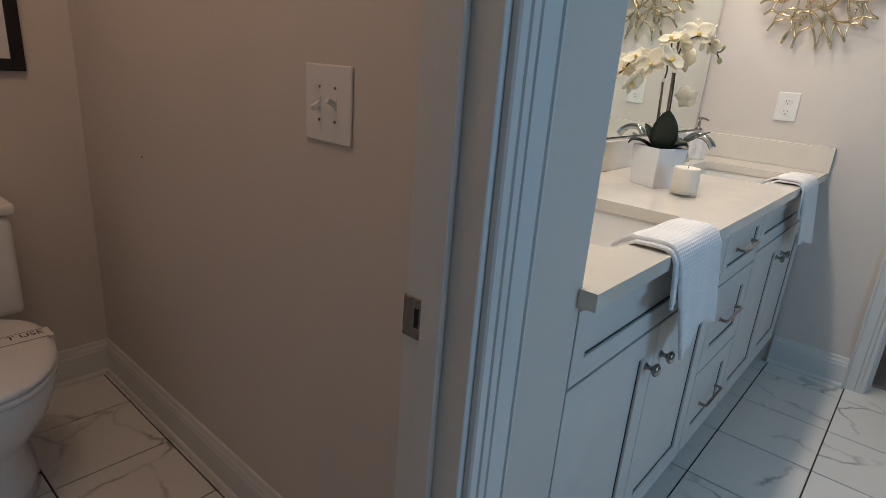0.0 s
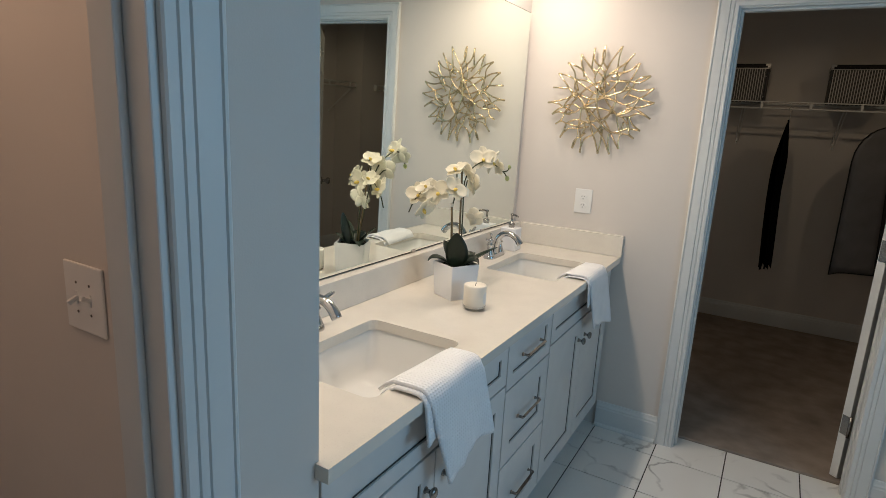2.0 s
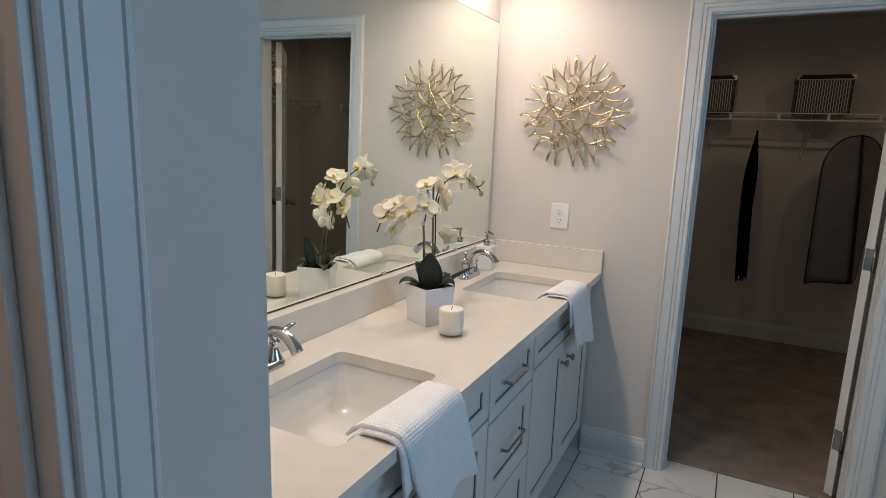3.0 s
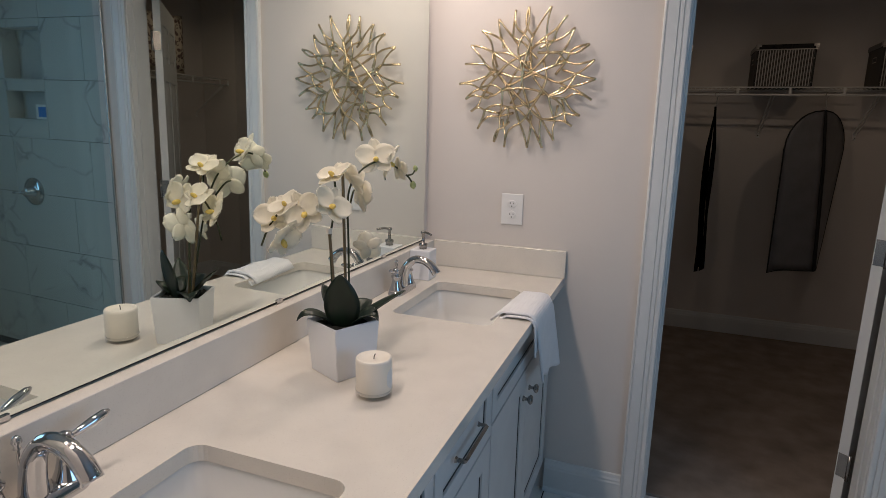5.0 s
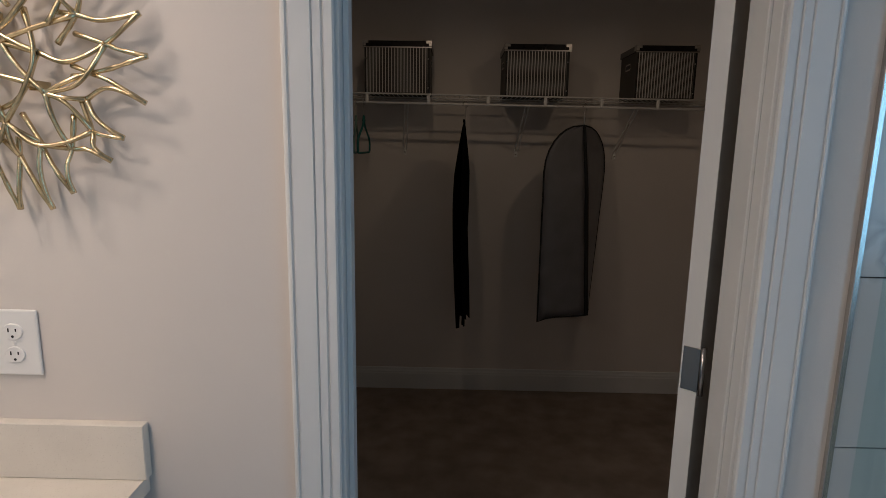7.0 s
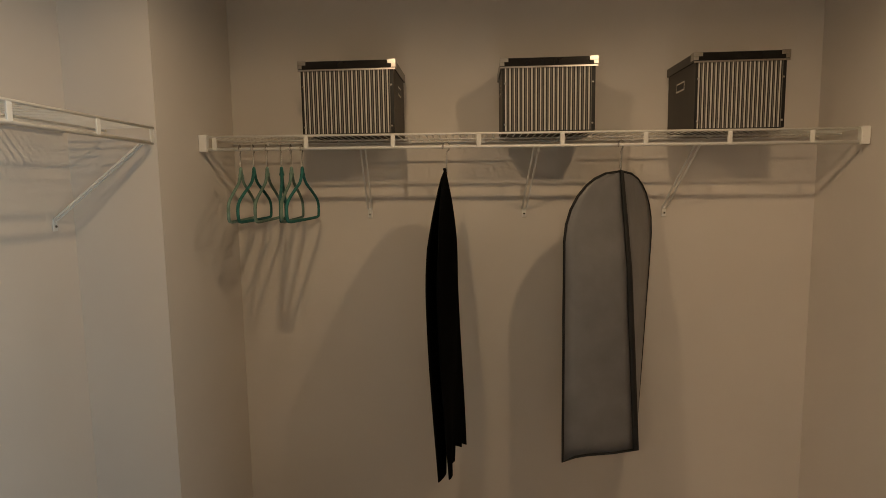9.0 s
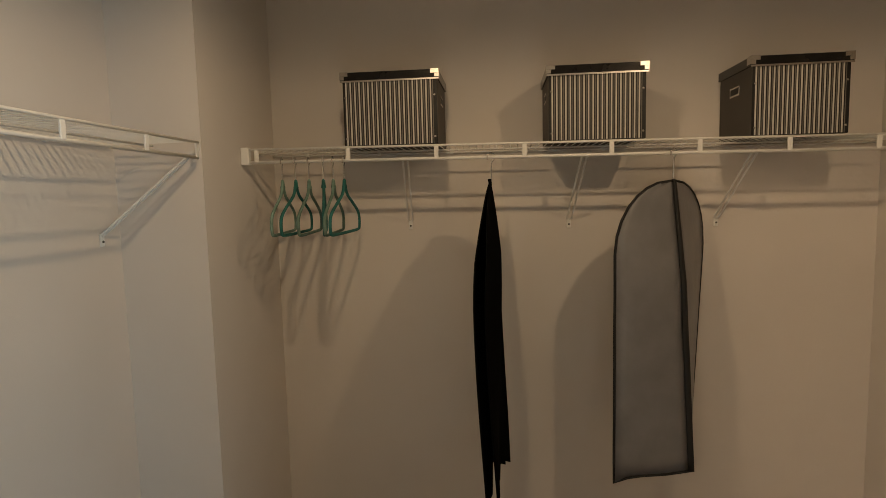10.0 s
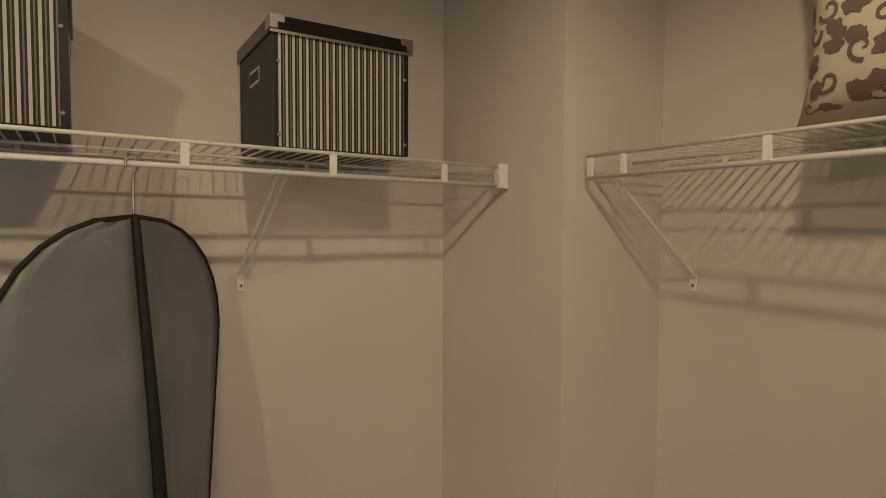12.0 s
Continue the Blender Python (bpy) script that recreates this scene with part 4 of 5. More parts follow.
back_shelf = wire_shelf(2.376, "white ventilated wire shelf on the closet back wall", [x + 0.674 for x in (-0.618, -0.275, 0.045, 0.355, 0.653, 0.945, 1.234, 1.513)], [(0.575, 0.03), (1.218, 0.02), (1.786, 0.02)], [(0.0, 1), (2.376, -1)])
back_shelf.matrix_world = pose(-0.674, 5.03, SHELF_Z + 0.003, 0, 0.42, 0)
left_shelf = wire_shelf(1.61, "white ventilated wire shelf on the closet side wall", [0.15, 0.45, 0.75, 1.05, 1.345, 1.60], [(1.55, 0.03), (0.90, 0.0)], [])
left_shelf.matrix_world = pose(-0.668, 3.105, SHELF_Z + 0.018, 0, 0.5, 90)
right_shelf = wire_shelf(1.62, "white ventilated wire shelf holding a pillow", [0.008, 0.10, 0.40, 0.72, 1.04, 1.36], [(0.07, -0.02), (0.75, 0.0)], [])
right_shelf.matrix_world = pose(1.751, 4.80, SHELF_Z - 0.006, 0, 0, -90)


def storage_box(x0, x1, y, z, h, turn, label):
    w, d = x1 - x0, 0.286
    thing = tagged(new("storage_box"), label, "storage box", "storage boxes")
    part("body", block((0, w, 0, d, 0, h - 0.004), bevel=0.0015, seg=1), BOX_GREY, thing, "taupe card sides")
    front = part("front", block((0.001, w - 0.001, -0.0012, 0.0, 0.001, h - 0.004)), STRIPE_DARK, thing, "dark striped front")
    n = 20
    strips, bands = [], []
    for k in range(n):
        a = 0.010 + (w - 0.020) * k / n
        strips.append((a, a + 0.0052, -0.0016, -0.0012, 0.002, h - 0.010))
        bands.append((a + 0.0092, a + 0.0118, -0.0016, -0.0012, 0.002, h - 0.010))
    part("stripe_print", block(*strips), STRIPE_CREAM, front, "cream printed stripes")
    part("band_print", block(*bands), STRIPE_GREY, front, "grey printed stripes")
    lid = part("lid", block((-0.0065, w + 0.0065, -0.007, d + 0.004, h - 0.032, h), bevel=0.002), BOX_BLACK, thing, "glossy black lid")
    part("lid_rim", block((-0.0072, w + 0.0072, -0.0080, -0.0065, h - 0.035, h - 0.029)), BRASS, lid, "pale metal rim")
    for x, s in ((-0.0080, 1), (w + 0.0080, -1)):
        part("corner", block((min(x, x + s * 0.030), max(x, x + s * 0.030), -0.0088, -0.0070, h - 0.014, h + 0.0012), (min(x, x + s * 0.016), max(x, x + s * 0.016), -0.0088, -0.0070, h - 0.027, h - 0.014),
             (min(x, x + s * 0.0012), max(x, x + s * 0.0012), -0.006, 0.026, h - 0.026, h + 0.0012), bevel=0.0004, seg=1), BRASS, lid, "silver metal corner guard")
        part("rivet", lathe(bmesh.new(), [(0.004, 0.0), (0.004, 0.0012), (0.002, 0.0025)], pose(x + s * 0.018, -0.0015, h * 0.66, 90, 0, 0), 8), BRASS, thing)
        part("rivet", lathe(bmesh.new(), [(0.004, 0.0), (0.004, 0.0012), (0.002, 0.0025)], pose(x + s * 0.018, -0.0015, h * 0.10, 90, 0, 0), 8), BRASS, thing)
        hx = -0.0006 if s > 0 else w + 0.0006
        part("grip_rim", block((hx - 0.0012, hx + 0.0012, d / 2 - 0.042, d / 2 + 0.042, h * 0.58, h * 0.58 + 0.034), bevel=0.0008, seg=1), BRASS, thing, "metal rim of the hand hole")
        part("grip_hole", block((hx - 0.0016, hx + 0.0016, d / 2 - 0.036, d / 2 + 0.036, h * 0.58 + 0.006, h * 0.58 + 0.028)), INK, thing, "dark hand hole")
    thing.matrix_world = pose(x0, y, z, 0, 0, turn)
    return thing


storage_box(-0.289, 0.052, 5.042, SHELF_Z + 0.0045, 0.259, 0.0, "striped storage box with a black lid above the teal hangers")
storage_box(0.440, 0.769, 5.042, SHELF_Z - 0.0005, 0.256, 0.0, "striped storage box with a black lid mid-shelf")
storage_box(1.112, 1.420, 5.042, SHELF_Z - 0.0052, 0.262, -0.5, "striped storage box with a hand hole near the shelf end")


def hook(bm, x, y, z):
    """A wire hook over a rail at (x, y, z), its shank ending 0.075 below."""
    return tube(bm, smooth_line([(x, y - 0.016, z - 0.012), (x, y - 0.013, z + 0.004), (x, y, z + 0.0115), (x, y + 0.012, z + 0.003), (x, y + 0.010, z - 0.014), (x, y + 0.001, z - 0.028), (x, y, z - 0.104)], 4), 0.0027, 6)


def turned(bm, angle):
    bmesh.ops.transform(bm, matrix=pose(0, 0, 0, 0, 0, angle), verts=bm.verts)
    return bm


def hanger(x, turn, mat, label):
    thing = tagged(new("clothes_hanger"), label, "clothes hanger", "teal hangers")
    part("hook", hook(bmesh.new(), 0, 0, 0), STEEL, thing, "bare steel hook", True)
    pts = [(0, 0.003, -0.076), (0, 0.010, -0.098), (0, 0.035, -0.128), (0, 0.105, -0.160), (0, 0.168, -0.192), (0, 0.186, -0.218), (0, 0.184, -0.250), (0, 0.168, -0.262), (0, 0.09, -0.264), (0, -0.09, -0.264), (0, -0.168, -0.262), (0, -0.184, -0.250), (0, -0.186, -0.218), (0, -0.168, -0.192), (0, -0.105, -0.160), (0, -0.035, -0.128), (0, -0.010, -0.098), (0, -0.003, -0.076)]
    part("frame", tube(bmesh.new(), smooth_line(pts, 4), 0.0055, 8), mat, thing, "", True)
    part("neck", lathe(bmesh.new(), [(0.002, -0.068), (0.006, -0.074), (0.0075, -0.090), (0.010, -0.100), (0.004, -0.104)], Matrix(), 10), mat, thing, "", True)
    thing.matrix_world = pose(x, 5.034, SHELF_Z - 0.039 - 0.0073 * (x + 0.674), 0, 0, turn)
    return thing


DEEP, PALE = "dark teal velvet clothes hanger on the wire shelf", "pale green velvet clothes hanger on the wire shelf"
for x, turn, mat, label in ((-0.526, 8, PALE_TEAL, PALE), (-0.476, 3, TEAL, DEEP), (-0.426, 6, PALE_TEAL, PALE), (-0.372, 16, TEAL, DEEP), (-0.335, 6, PALE_TEAL, PALE), (-0.294, -1, TEAL, DEEP)):
    hanger(x, turn, mat, label)

# black garment hanging nearly edge-on
coat = tagged(new("black_garment"), "black cloth garment on a wire hanger below the shelf", "garment")
coat.matrix_world = pose(0.238, 5.034, SHELF_Z - 0.046, 0, 0, -6)
part("hook", turned(hook(bmesh.new(), 0, 0, 0), -55), STEEL, coat, "bare steel hook", True)


def coat_row(t, side):
    """Points from the room-side edge (v = -1) to the wall-side edge; the hem steps up towards the wall."""
    half = 0.010 + 0.266 * math.sin(math.pi / 2 * min(1.0, t / 0.34)) ** 0.68 - (0.05 * (t - 0.34) if t > 0.34 else 0.0)
    puff = 0.014 * min(1, 4 * t)
    row = []
    for k in range(31):
        v = -1 + 2 * k / 30
        drop = 1.05 + 0.067 * (v + 1) if v < 0.2 else 1.050 + 0.13 * (v - 0.2)
        if side > 0:
            drop -= 0.012
        x = 0.010 * math.sin(3.5 * v + 4 * t) * min(1, 2.5 * t) + side * puff * (1 + 0.3 * math.sin(5 * v)) + (0.018 * max(0.0, t - 0.35) * max(0, -v) - 0.010 * max(0, v) * (1 - t) + 0.012 * t * max(0, v))
        row.append((x, -0.035 + half * v, -0.082 - drop * t))
    return row


for nm, side in (("cloth", -1), ("lining", 1)):
    part(nm, sheet([coat_row(i / 28, side) for i in range(29)], 0.004), BLACK_CLOTH, coat, "", True)

# grey garment bag with black piping and a zip
gbag = tagged(new("garment_bag"), "translucent grey garment bag with black piping and zipper", "garment bag")
gbag.matrix_world = pose(0.860, 5.034, SHELF_Z - 0.050, 0, 0, 0)
part("hook", turned(hook(bmesh.new(), 0, 0, 0), -50), STEEL, gbag, "bare steel hook", True)
LX, LY, RX, RY = -0.212, -0.092, 0.19, 0.265


def bag_half(t):
    return 1.0 if t > 0.24 else math.sqrt(max(0.0, 1 - (1 - t / 0.24) ** 2)) ** 0.9


def bag_row(t, side):
    """Points from the zip line out to one edge at depth t (0 top, 1 bottom)."""
    zx, zy = 0.002 + 0.055 * t, -0.055 * min(1, t * 3)
    ex, ey = (LX, LY) if side < 0 else (RX - 0.10 * max(0, t - 0.25), RY - 0.16 * max(0, t - 0.25))
    h = bag_half(t)
    z = -0.098 - 1.012 * t
    out = []
    for k in range(7):
        u = k / 6
        out.append((zx + (ex - zx) * h * u, zy + (ey - zy) * h * u - 0.018 * math.sin(math.pi * u) * min(1, 3 * t) + 0.004 * noise.noise((u * 4, t * 7, side)), z - (0.032 * u ** 6 if side < 0 and t > 0.98 else 0.0)))
    return out


TS = [0.0, 0.008, 0.025, 0.05, 0.085, 0.13, 0.18, 0.24] + [0.24 + 0.76 * k / 16 for k in range(1, 17)]
for side, nm in ((-1, "left_panel"), (1, "right_panel")):
    part("panel", sheet([bag_row(t, side) for t in TS], 0.0015), BAG_FILM, gbag, "", True)
    edge = [bag_row(t, side)[-1] for t in TS] + [bag_row(1.0, side)[k] for k in (5, 4, 3, 2, 1, 0)]
    part("piping", tube(bmesh.new(), edge, 0.0048, 8), PIPING, gbag, "black bound edge", True)
back = [[(p[0], p[1] + 0.055 * (1 - abs(2 * k / 12 - 1)) * min(1, 3 * t), p[2]) for k, p in enumerate(bag_row(t, -1)[::-1] + bag_row(t, 1)[1:])] for t in TS]
part("back_panel", sheet(back, 0.0015), BAG_FILM, gbag, "", True)
zl = [bag_row(t, -1)[0] for t in TS]
part("zipper", sheet([[(p[0] - 0.005 - 0.005 * min(1, i / 12), p[1] - 0.004, p[2]), (p[0], p[1] - 0.007, p[2]), (p[0] + 0.005 + 0.005 * min(1, i / 12), p[1] - 0.004, p[2])] for i, p in enumerate(zl)], 0.003), PIPING, gbag, "black zipper tape", True)

# patterned pillow on the right shelf
pillow = tagged(new("throw_pillow"), "cream throw pillow with a taupe leaf scroll print", "pillow")
pillow.matrix_world = pose(1.835, 4.155, SHELF_Z - 0.001, 0, 0, -86)
PW, PH = 0.235, 0.43


def pillow_point(u, v, side):
    """u, v in -1..1 over the face; the corners stay pointed."""
    pinch = 1 - 0.11 * (1 - abs(v) ** 2.5) * abs(u) ** 2
    pz = 1 - 0.06 * (1 - abs(u) ** 2.5) * abs(v) ** 3
    th = 0.075 * ((1 - u ** 4) * (1 - v ** 4)) ** 0.5
    return Vector((PW * u * pinch, side * th, PH / 2 + PH / 2 * v * pz + 0.004))


bm = bmesh.new()
for side in (-1, 1):
    rows = [[bm.verts.new(pillow_point(-1 + 2 * i / 18, -1 + 2 * j / 18, side)) for i in range(19)] for j in range(19)]
    for a, b in zip(rows, rows[1:]):
        for k in range(18):
            bm.faces.new((a[k], a[k + 1], b[k + 1], b[k]))
bmesh.ops.remove_doubles(bm, verts=bm.verts[:], dist=0.0005)
part("cover", bm, PILLOW, pillow, "", True)


def within(u):
    """Keep a printed point inside the seam."""
    return u if abs(u) < 0.8 else math.copysign(0.8 + 0.18 * (1 - math.exp(-(abs(u) - 0.8) / 0.18)), u)


def print_shape(points, width):
    """A printed leaf or scroll on the pillow's front, from a line in face units."""
    rows = []
    line = smooth_line([(u, v, 0) for u, v in points], 6)
    n = len(line)
    for i, p in enumerate(line):
        d = (line[min(i + 1, n - 1)] - line[max(i - 1, 0)]).normalized()
        s = Vector((-d.y, d.x, 0))
        w = width(i / (n - 1))
        rows.append([pillow_point(within(p.x + s.x * w * e), within(p.y + s.y * w * e), -1) + Vector((0, -0.0012, 0)) for e in (-1, -0.33, 0.33, 1)])
    part("print", sheet(rows, 0.0004), PRINT, pillow)


def leaf_w(t):
    return 0.040 * math.sin(math.pi * t) ** 0.8 * (1 + 0.25 * math.sin(14 * t)) + 0.004


def scroll_w(t):
    return 0.016 * (1 - 0.5 * t)


prnd = random.Random(5)
for gi in range(11):
    for gj in range(11):
        cu, cv, a = -0.92 + gi * 0.184 + prnd.uniform(-0.03, 0.03), -0.92 + gj * 0.184 + prnd.uniform(-0.03, 0.03), prnd.uniform(0, 360)
        if (gi + 2 * gj) % 3 == 0:
            s = 1 if gi % 2 else -1
            print_shape([(cu + s * r * math.cos(q + a), cv + r * math.sin(q + a)) for q, r in ((0.6 * k, 0.096 - 0.0082 * k) for k in range(11))], scroll_w)
        else:
            for turn in (-0.75, 0.0, 0.75) if (gi + 2 * gj) % 3 == 1 else (-0.45, 0.45):
                da, db = math.cos(radians(a) + turn), math.sin(radians(a) + turn)
                print_shape([(cu + 0.01 * da, cv + 0.01 * db), (cu + 0.06 * da + 0.015 * db, cv + 0.06 * db - 0.015 * da), (cu + 0.125 * da, cv + 0.125 * db)], leaf_w)


def ceiling_lamp(x, y, z, label):
    thing = tagged(empty("ceiling_lamp", x, y, z), label, "ceiling lamp")
    part("trim_ring", lathe(bmesh.new(), [(0.085, -0.0005), (0.085, -0.006), (0.060, -0.010), (0.058, -0.0008)], Matrix(), 28), TRIM, thing, "", True)
    part("lens", lathe(bmesh.new(), [(0.057, -0.002), (0.057, -0.006), (0.02, -0.007)], Matrix(), 28), OPAL, thing, "lit opal lens", True)
    return thing


ceiling_lamp(1.05, 3.97, CLOSET_TOP, "white recessed closet ceiling light")
ceiling_lamp(0.03, 3.97, CLOSET_TOP, "white recessed ceiling light inside the closet door")
ceiling_lamp(-1.10, 0.15, TOP, "white recessed ceiling light in the toilet room")

# ---- toilet room ----
toilet = tagged(empty("toilet", -2.235, 0.226, 0), "white two-piece toilet with closed lid and paper band", "toilet")


def oval_loft(rings, mat, name, label=""):
    bm = bmesh.new()
    made = []
    for cx, rx_back, rx_front, ry, z in rings:
        ring = []
        for k in range(32):
            a = 2 * math.pi * k / 32
            c, s = math.cos(a), math.sin(a)
            rx = rx_front if c > 0 else rx_back
            e = 0.8 if c < 0 else 1.0
            ring.append(bm.verts.new((cx + rx * math.copysign(abs(c) ** e, c), ry * math.copysign(abs(s) ** e, s), z)))
        made.append(ring)
    for a, b in zip(made, made[1:]):
        for k in range(32):
            bm.faces.new((a[k], a[(k + 1) % 32], b[(k + 1) % 32], b[k]))
    bm.faces.new(made[0][::-1])
    bm.faces.new(made[-1])
    return part(name, bm, mat, toilet, label, True)


oval_loft([(0.40, 0.18, 0.20, 0.115, 0.0), (0.40, 0.18, 0.20, 0.112, 0.05), (0.40, 0.17, 0.19, 0.10, 0.14), (0.42, 0.18, 0.21, 0.115, 0.20), (0.44, 0.21, 0.27, 0.165, 0.30), (0.44, 0.21, 0.285, 0.182, 0.36), (0.44, 0.21, 0.285, 0.182, 0.385)], PORCELAIN, "bowl")
oval_loft([(0.44, 0.20, 0.288, 0.185, 0.3865), (0.44, 0.20, 0.292, 0.188, 0.392), (0.44, 0.20, 0.292, 0.188, 0.402), (0.44, 0.20, 0.288, 0.184, 0.405)], PLASTIC, "seat")
oval_loft([(0.44, 0.20, 0.288, 0.184, 0.4065), (0.44, 0.20, 0.292, 0.188, 0.411), (0.44, 0.20, 0.290, 0.186, 0.421), (0.44, 0.19, 0.27, 0.168, 0.428)], PLASTIC, "lid")
part("tank", block((0.005, 0.195, -0.195, 0.195, 0.39, 0.708), bevel=0.025, seg=4), PORCELAIN, toilet, "", True)
part("tank_lid", block((0.002, 0.205, -0.205, 0.205, 0.709, 0.746), bevel=0.012, seg=4), PORCELAIN, toilet, "", True)
part("trip_lever", tube(bmesh.new(), [(0.195, -0.18, 0.66), (0.215, -0.18, 0.66), (0.22, -0.14, 0.657), (0.22, -0.10, 0.652)], 0.006, 8), CHROME, toilet, "", True)
band = part("paper_band", block((0.41, 0.475, -0.184, 0.184, 0.4285, 0.4292), (0.41, 0.475, 0.184, 0.1905, 0.36, 0.4292), (0.41, 0.475, -0.1905, -0.184, 0.36, 0.4292)), PAPER, toilet, "white paper band with black print")


def letters(text, size, m, parent):
    cu = bpy.data.curves.new("text", "FONT")
    cu.body, cu.size, cu.extrude, cu.align_x = text, size, 0.0002, "RIGHT"
    tmp = bpy.data.objects.new("text", cu)
    me = bpy.data.meshes.new_from_object(tmp)
    bpy.data.objects.remove(tmp)
    me.materials.clear()
    me.materials.append(INK)
    ob = new("lettering", me)
    ob.parent, ob.matrix_local = parent, m
    return ob


letters("T USE", 0.034, pose(0.445, 0.175, 0.4296, 0, 0, 90), band)
letters("R", 0.026, pose(0.470, 0.06, 0.4296, 0, 0, 90), band)
part("print_line", block((0.412, 0.414, -0.18, 0.18, 0.4293, 0.4296), (0.471, 0.473, -0.18, 0.18, 0.4293, 0.4296)), INK, band)

pic = tagged(empty("picture_frame", -2.24, 0.335, 1.36), "black framed picture with a white mat", "picture frame")
part("frame", block((0.0005, 0.022, -0.22, -0.185, -0.25, 0.25), (0.0005, 0.022, 0.185, 0.22, -0.25, 0.25), (0.0005, 0.022, -0.185, 0.185, -0.25, -0.215), (0.0005, 0.022, -0.185, 0.185, 0.215, 0.25), bevel=0.002, seg=1), INK, pic)
part("mat", block((0.002, 0.012, -0.186, 0.186, -0.216, 0.216)), PAPER, pic, "white mat board")

# ---- shower ----
curb = structure(link("shower_curb", block((0.840, 0.950, 1.79, 2.911, -0.002, 0.105), bevel=0.006), WALL_TILE), "white marble-look shower curb", "shower curb")
structure(link("shower_floor", block((0.950, 1.991, 1.79, 2.911, -0.003, 0.03)), WALL_TILE), "white marble-look shower floor", "shower floor")
screen = tagged(empty("shower_door", 0.892, 0, 0), "frameless clear glass shower door beside the tiled wall", "shower door")
for a, b in ((2.165, 2.900), (1.805, 2.158)):
    g = part("pane", block((-0.005, 0.005, a, b, 0.112 if a > 2 else 0.106, 2.02)), GLASS, screen, "clear glass pane")
    g.visible_shadow = False
g = part("pane", block((0.006, 1.095, 1.796, 1.804, 0.031, 2.02)), GLASS, screen, "clear glass side pane")
g.visible_shadow = False
part("handle", tube(tube(bmesh.new(), smooth_line([(-0.005, 2.24, 0.93), (-0.045, 2.24, 0.93), (-0.055, 2.24, 0.945), (-0.055, 2.24, 1.085), (-0.045, 2.24, 1.10), (-0.005, 2.24, 1.10)], 4), 0.009, 10), smooth_line([(0.005, 2.24, 0.93), (0.045, 2.24, 0.93), (0.055, 2.24, 0.945), (0.055, 2.24, 1.085), (0.045, 2.24, 1.10), (0.005, 2.24, 1.10)], 4), 0.009, 10), CHROME, screen, "chrome D-shaped pull", True)
structure(link("tile_trim", block((0.846, 0.856, 2.908, 2.9195, 0.0, 2.45), bevel=0.001, seg=1), BRASS), "thin metal tile edge trim", "trim")
valve = tagged(empty("shower_valve", 1.467, 2.911, 1.010), "round chrome shower valve with a lever", "shower valve")
part("plate", lathe(bmesh.new(), [(0.078, 0.0), (0.076, 0.008), (0.045, 0.013), (0.030, 0.016), (0.026, 0.05), (0.022, 0.056)], pose(0, 0, 0, 90, 0, 0), 28), CHROME, valve, "", True)
part("lever", tube(bmesh.new(), [(0, -0.05, 0), (0.04, -0.056, -0.004), (0.085, -0.062, -0.008)], [0.010, 0.008, 0.006], 10), CHROME, valve, "", True)
sprayer = tagged(empty("shower_sprayer", 1.60, 2.911, 2.10), "chrome shower head on a bent arm", "shower head")
part("arm", tube(bmesh.new(), smooth_line([(0, 0, 0), (0, -0.06, 0.01), (0, -0.13, -0.02), (0, -0.16, -0.05)], 4), 0.010, 10), CHROME, sprayer, "", True)
part("head", lathe(bmesh.new(), [(0.012, 0.0), (0.02, -0.03), (0.055, -0.055), (0.055, -0.065), (0.045, -0.068)], pose(0, -0.16, -0.045, -25, 0, 0), 24), CHROME, sprayer, "", True)
soapbar = tagged(empty("soap_box", 1.365, 2.950, 1.4085), "small blue and white wrapped soap in the niche", "soap")
part("wrapper", block((-0.052, 0.052, -0.020, 0.020, 0.0, 0.078), bevel=0.003), PAPER, soapbar)
part("label", block((-0.042, 0.030, -0.0212, -0.0203, 0.012, 0.066)), BLUE, soapbar, "blue printed label")

# ---- tiles, last ----
WALL_END = bpy.data.objects["wall_end"]
WALL_WINDOW = bpy.data.objects["wall_window"]
SHAPES = {}


def tile(parent, mat, x0, x1, y0, y1, z0, z1):
    """A tile as an object of its own; alike tiles share one mesh."""
    size = tuple(round(v, 4) for v in (x1 - x0, y1 - y0, z1 - z0))
    key = (size, mat.name)
    if key not in SHAPES:
        bm = bmesh.new()
        bx(bm, 0, size[0], 0, size[1], 0, size[2])
        me = bpy.data.meshes.new("tile")
        bm.to_mesh(me)
        bm.free()
        me.materials.append(mat)
        SHAPES[key] = me
    ob = new("tile", SHAPES[key])
    ob.parent = parent
    ob.matrix_local = pose(x0, y0, z0)


G = 0.0028
PX, PY = 0.308, 0.3255


def lay(x0, x1, y0, y1, ox, oy):
    i0, i1 = math.floor((x0 - ox) / PX), math.ceil((x1 - ox) / PX)
    j0, j1 = math.floor((y0 - oy) / PY), math.ceil((y1 - oy) / PY)
    for i in range(i0, i1):
        for j in range(j0, j1):
            a, b = max(x0, ox + i * PX + G), min(x1, ox + (i + 1) * PX - G)
            c, d = max(y0, oy + j * PY + G), min(y1, oy + (j + 1) * PY - G)
            if b - a > 0.004 and d - c > 0.004:
                tile(FLOOR, FLOOR_TILE, a, b, c, d, -0.006, 0.0)


lay(-0.470, 0.839, 0.826, 3.033, -0.394, 2.782)
lay(-0.404, 2.0, -1.70, 0.826, -0.394, 2.782)
lay(-2.24, -0.404, -0.25, 0.696, -1.978, 0.662)
lay(0.841, 2.0, 0.826, 1.788, -0.394, 2.782)


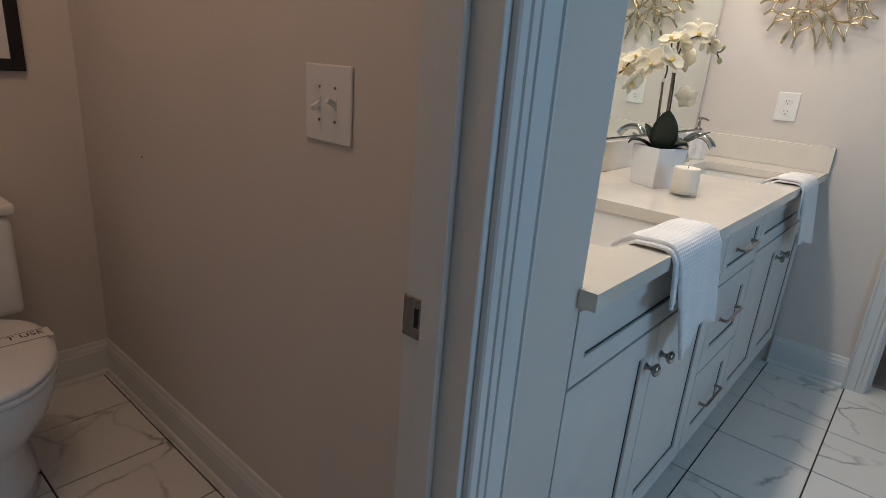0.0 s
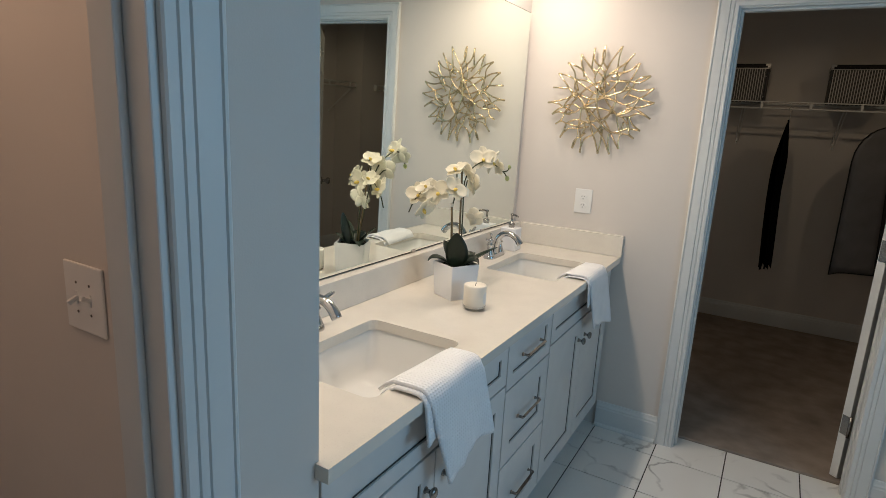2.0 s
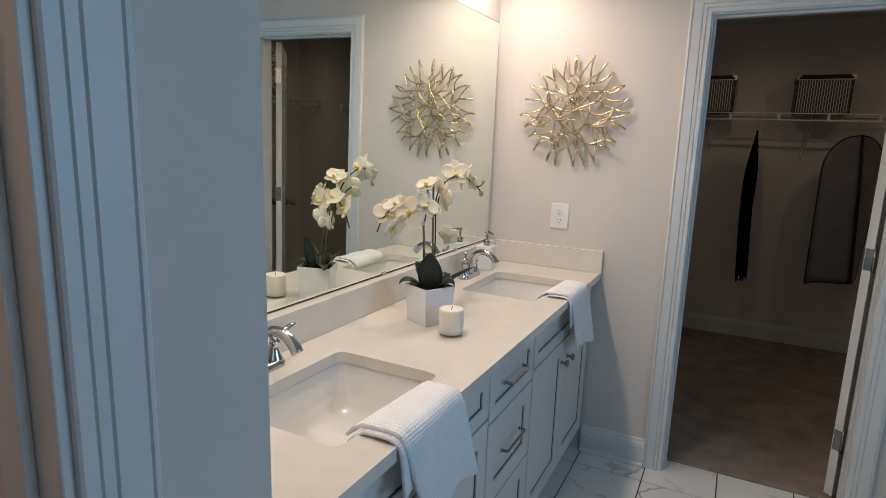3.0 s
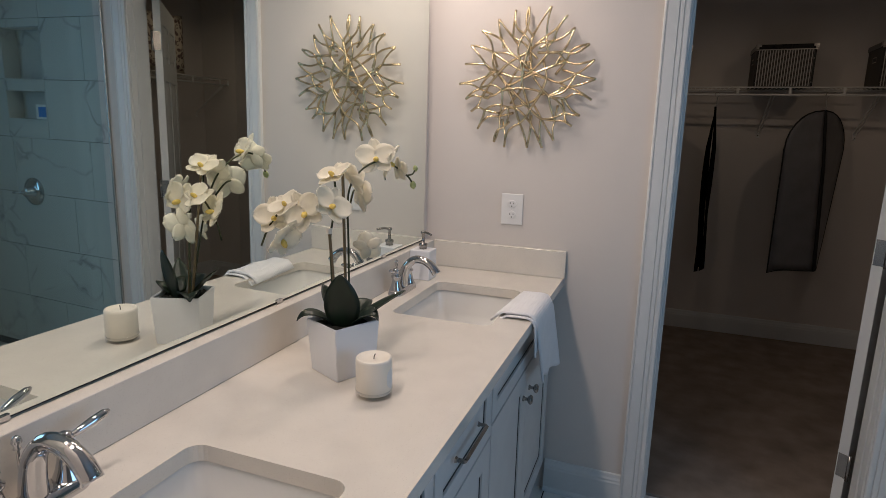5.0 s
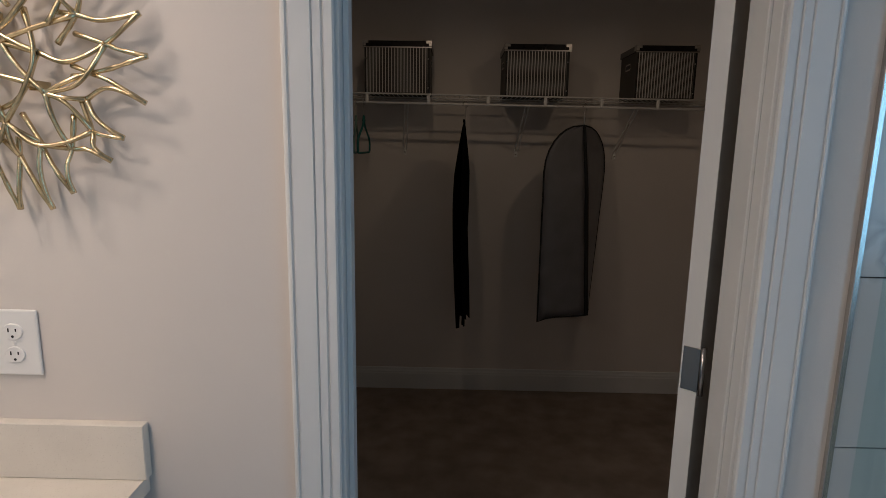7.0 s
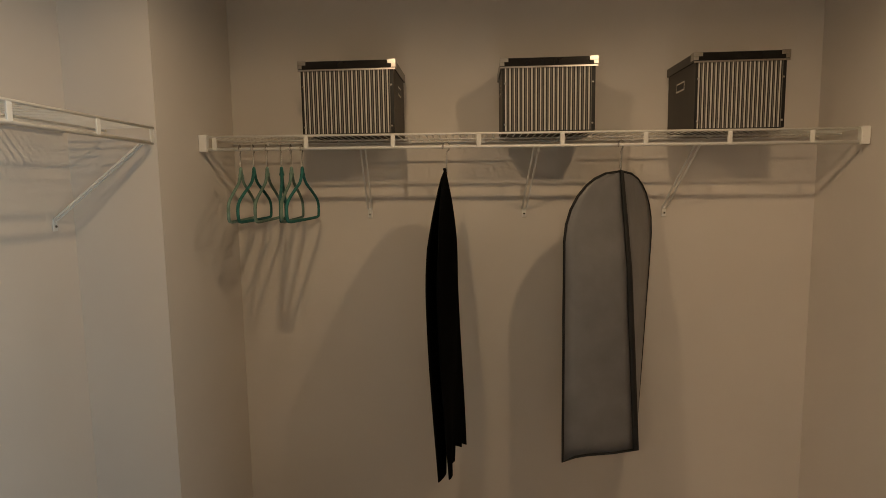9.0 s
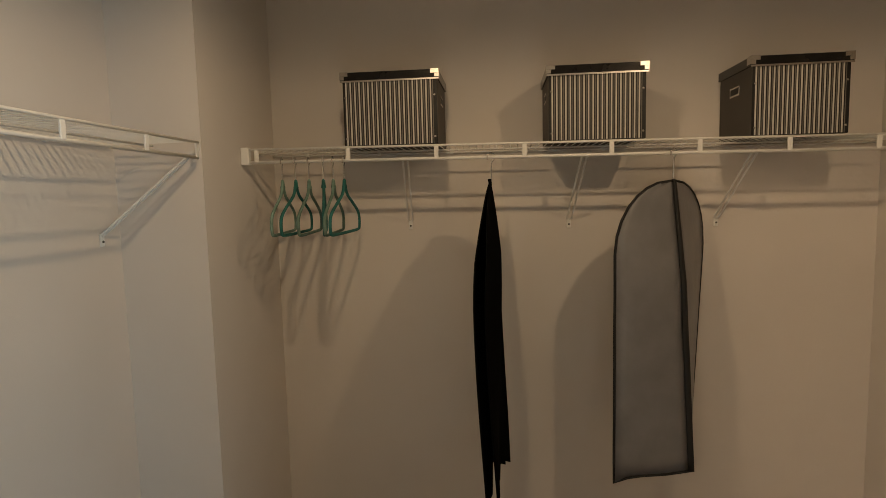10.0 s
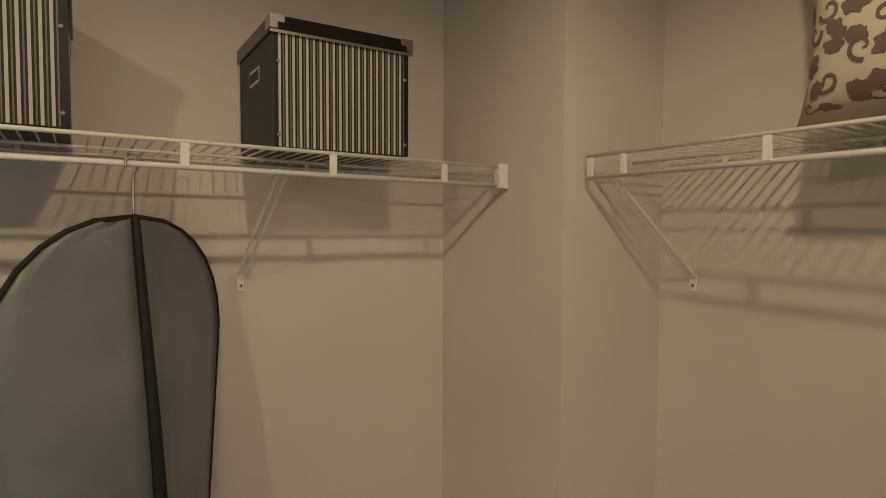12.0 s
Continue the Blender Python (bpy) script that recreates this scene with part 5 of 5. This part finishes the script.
def minus(rect, hole):
    """What is left of a rectangle (a0, a1, z0, z1) round a hole."""
    a0, a1, z0, z1 = rect
    h0, h1, k0, k1 = hole
    if h0 >= a1 or h1 <= a0 or k0 >= z1 or k1 <= z0:
        return [rect]
    out = []
    if h0 > a0:
        out.append((a0, h0, z0, z1))
    if h1 < a1:
        out.append((h1, a1, z0, z1))
    m0, m1 = max(a0, h0), min(a1, h1)
    if k0 > z0:
        out.append((m0, m1, z0, k0))
    if k1 < z1:
        out.append((m0, m1, k1, z1))
    return out


ROW, LEN = 0.308, 0.606
NICHES = [(NX0, NX1, 1.40, 1.555), (NX0, NX1, 1.61, 1.88)]
for r in range(8):
    z0, z1 = 0.075 + ROW * r, 0.075 + ROW * (r + 1)
    shift = 0.997 if r % 2 == 1 else 1.150 if r == 2 else 1.300
    for k in range(-3, 4):
        a, b = shift + LEN * k, shift + LEN * (k + 1)
        rects = [(max(a, 0.856), min(b, 1.991), z0, z1)]
        for hole in NICHES:
            rects = [q for rect in rects for q in minus(rect, hole)]
        for x0, x1, c, d in rects:
            if x1 - x0 > 0.006 and d - c > 0.006:
                tile(WALL_END, WALL_TILE, x0 + G / 2, x1 - G / 2, 2.911, 2.9195, c + G / 2, d - G / 2)
        y0, y1 = max(a + 0.62, 1.80), min(b + 0.62, 2.910)
        if y1 - y0 > 0.006:
            tile(WALL_WINDOW, WALL_TILE, 1.991, 1.9995, y0 + G / 2, y1 - G / 2, z0 + G / 2, z1 - G / 2)
for x0, x1, c, d in NICHES:
    tile(WALL_END, WALL_TILE, x0, x1, 2.996, 3.0045, c, d)
    tile(WALL_END, WALL_TILE, x0, x1, 2.911, 2.996, c, c + 0.008)
    tile(WALL_END, WALL_TILE, x0, x0 + 0.008, 2.911, 2.996, c + 0.008, d)
    tile(WALL_END, WALL_TILE, x1 - 0.008, x1, 2.911, 2.996, c + 0.008, d)
structure(link("tile_grout", block((0.856, NX0, 2.9165, 2.9192, 0, 2.45), (NX1, 1.991, 2.9165, 2.9192, 0, 2.45)), GROUT), "grey grout behind the shower tiles", "grout")
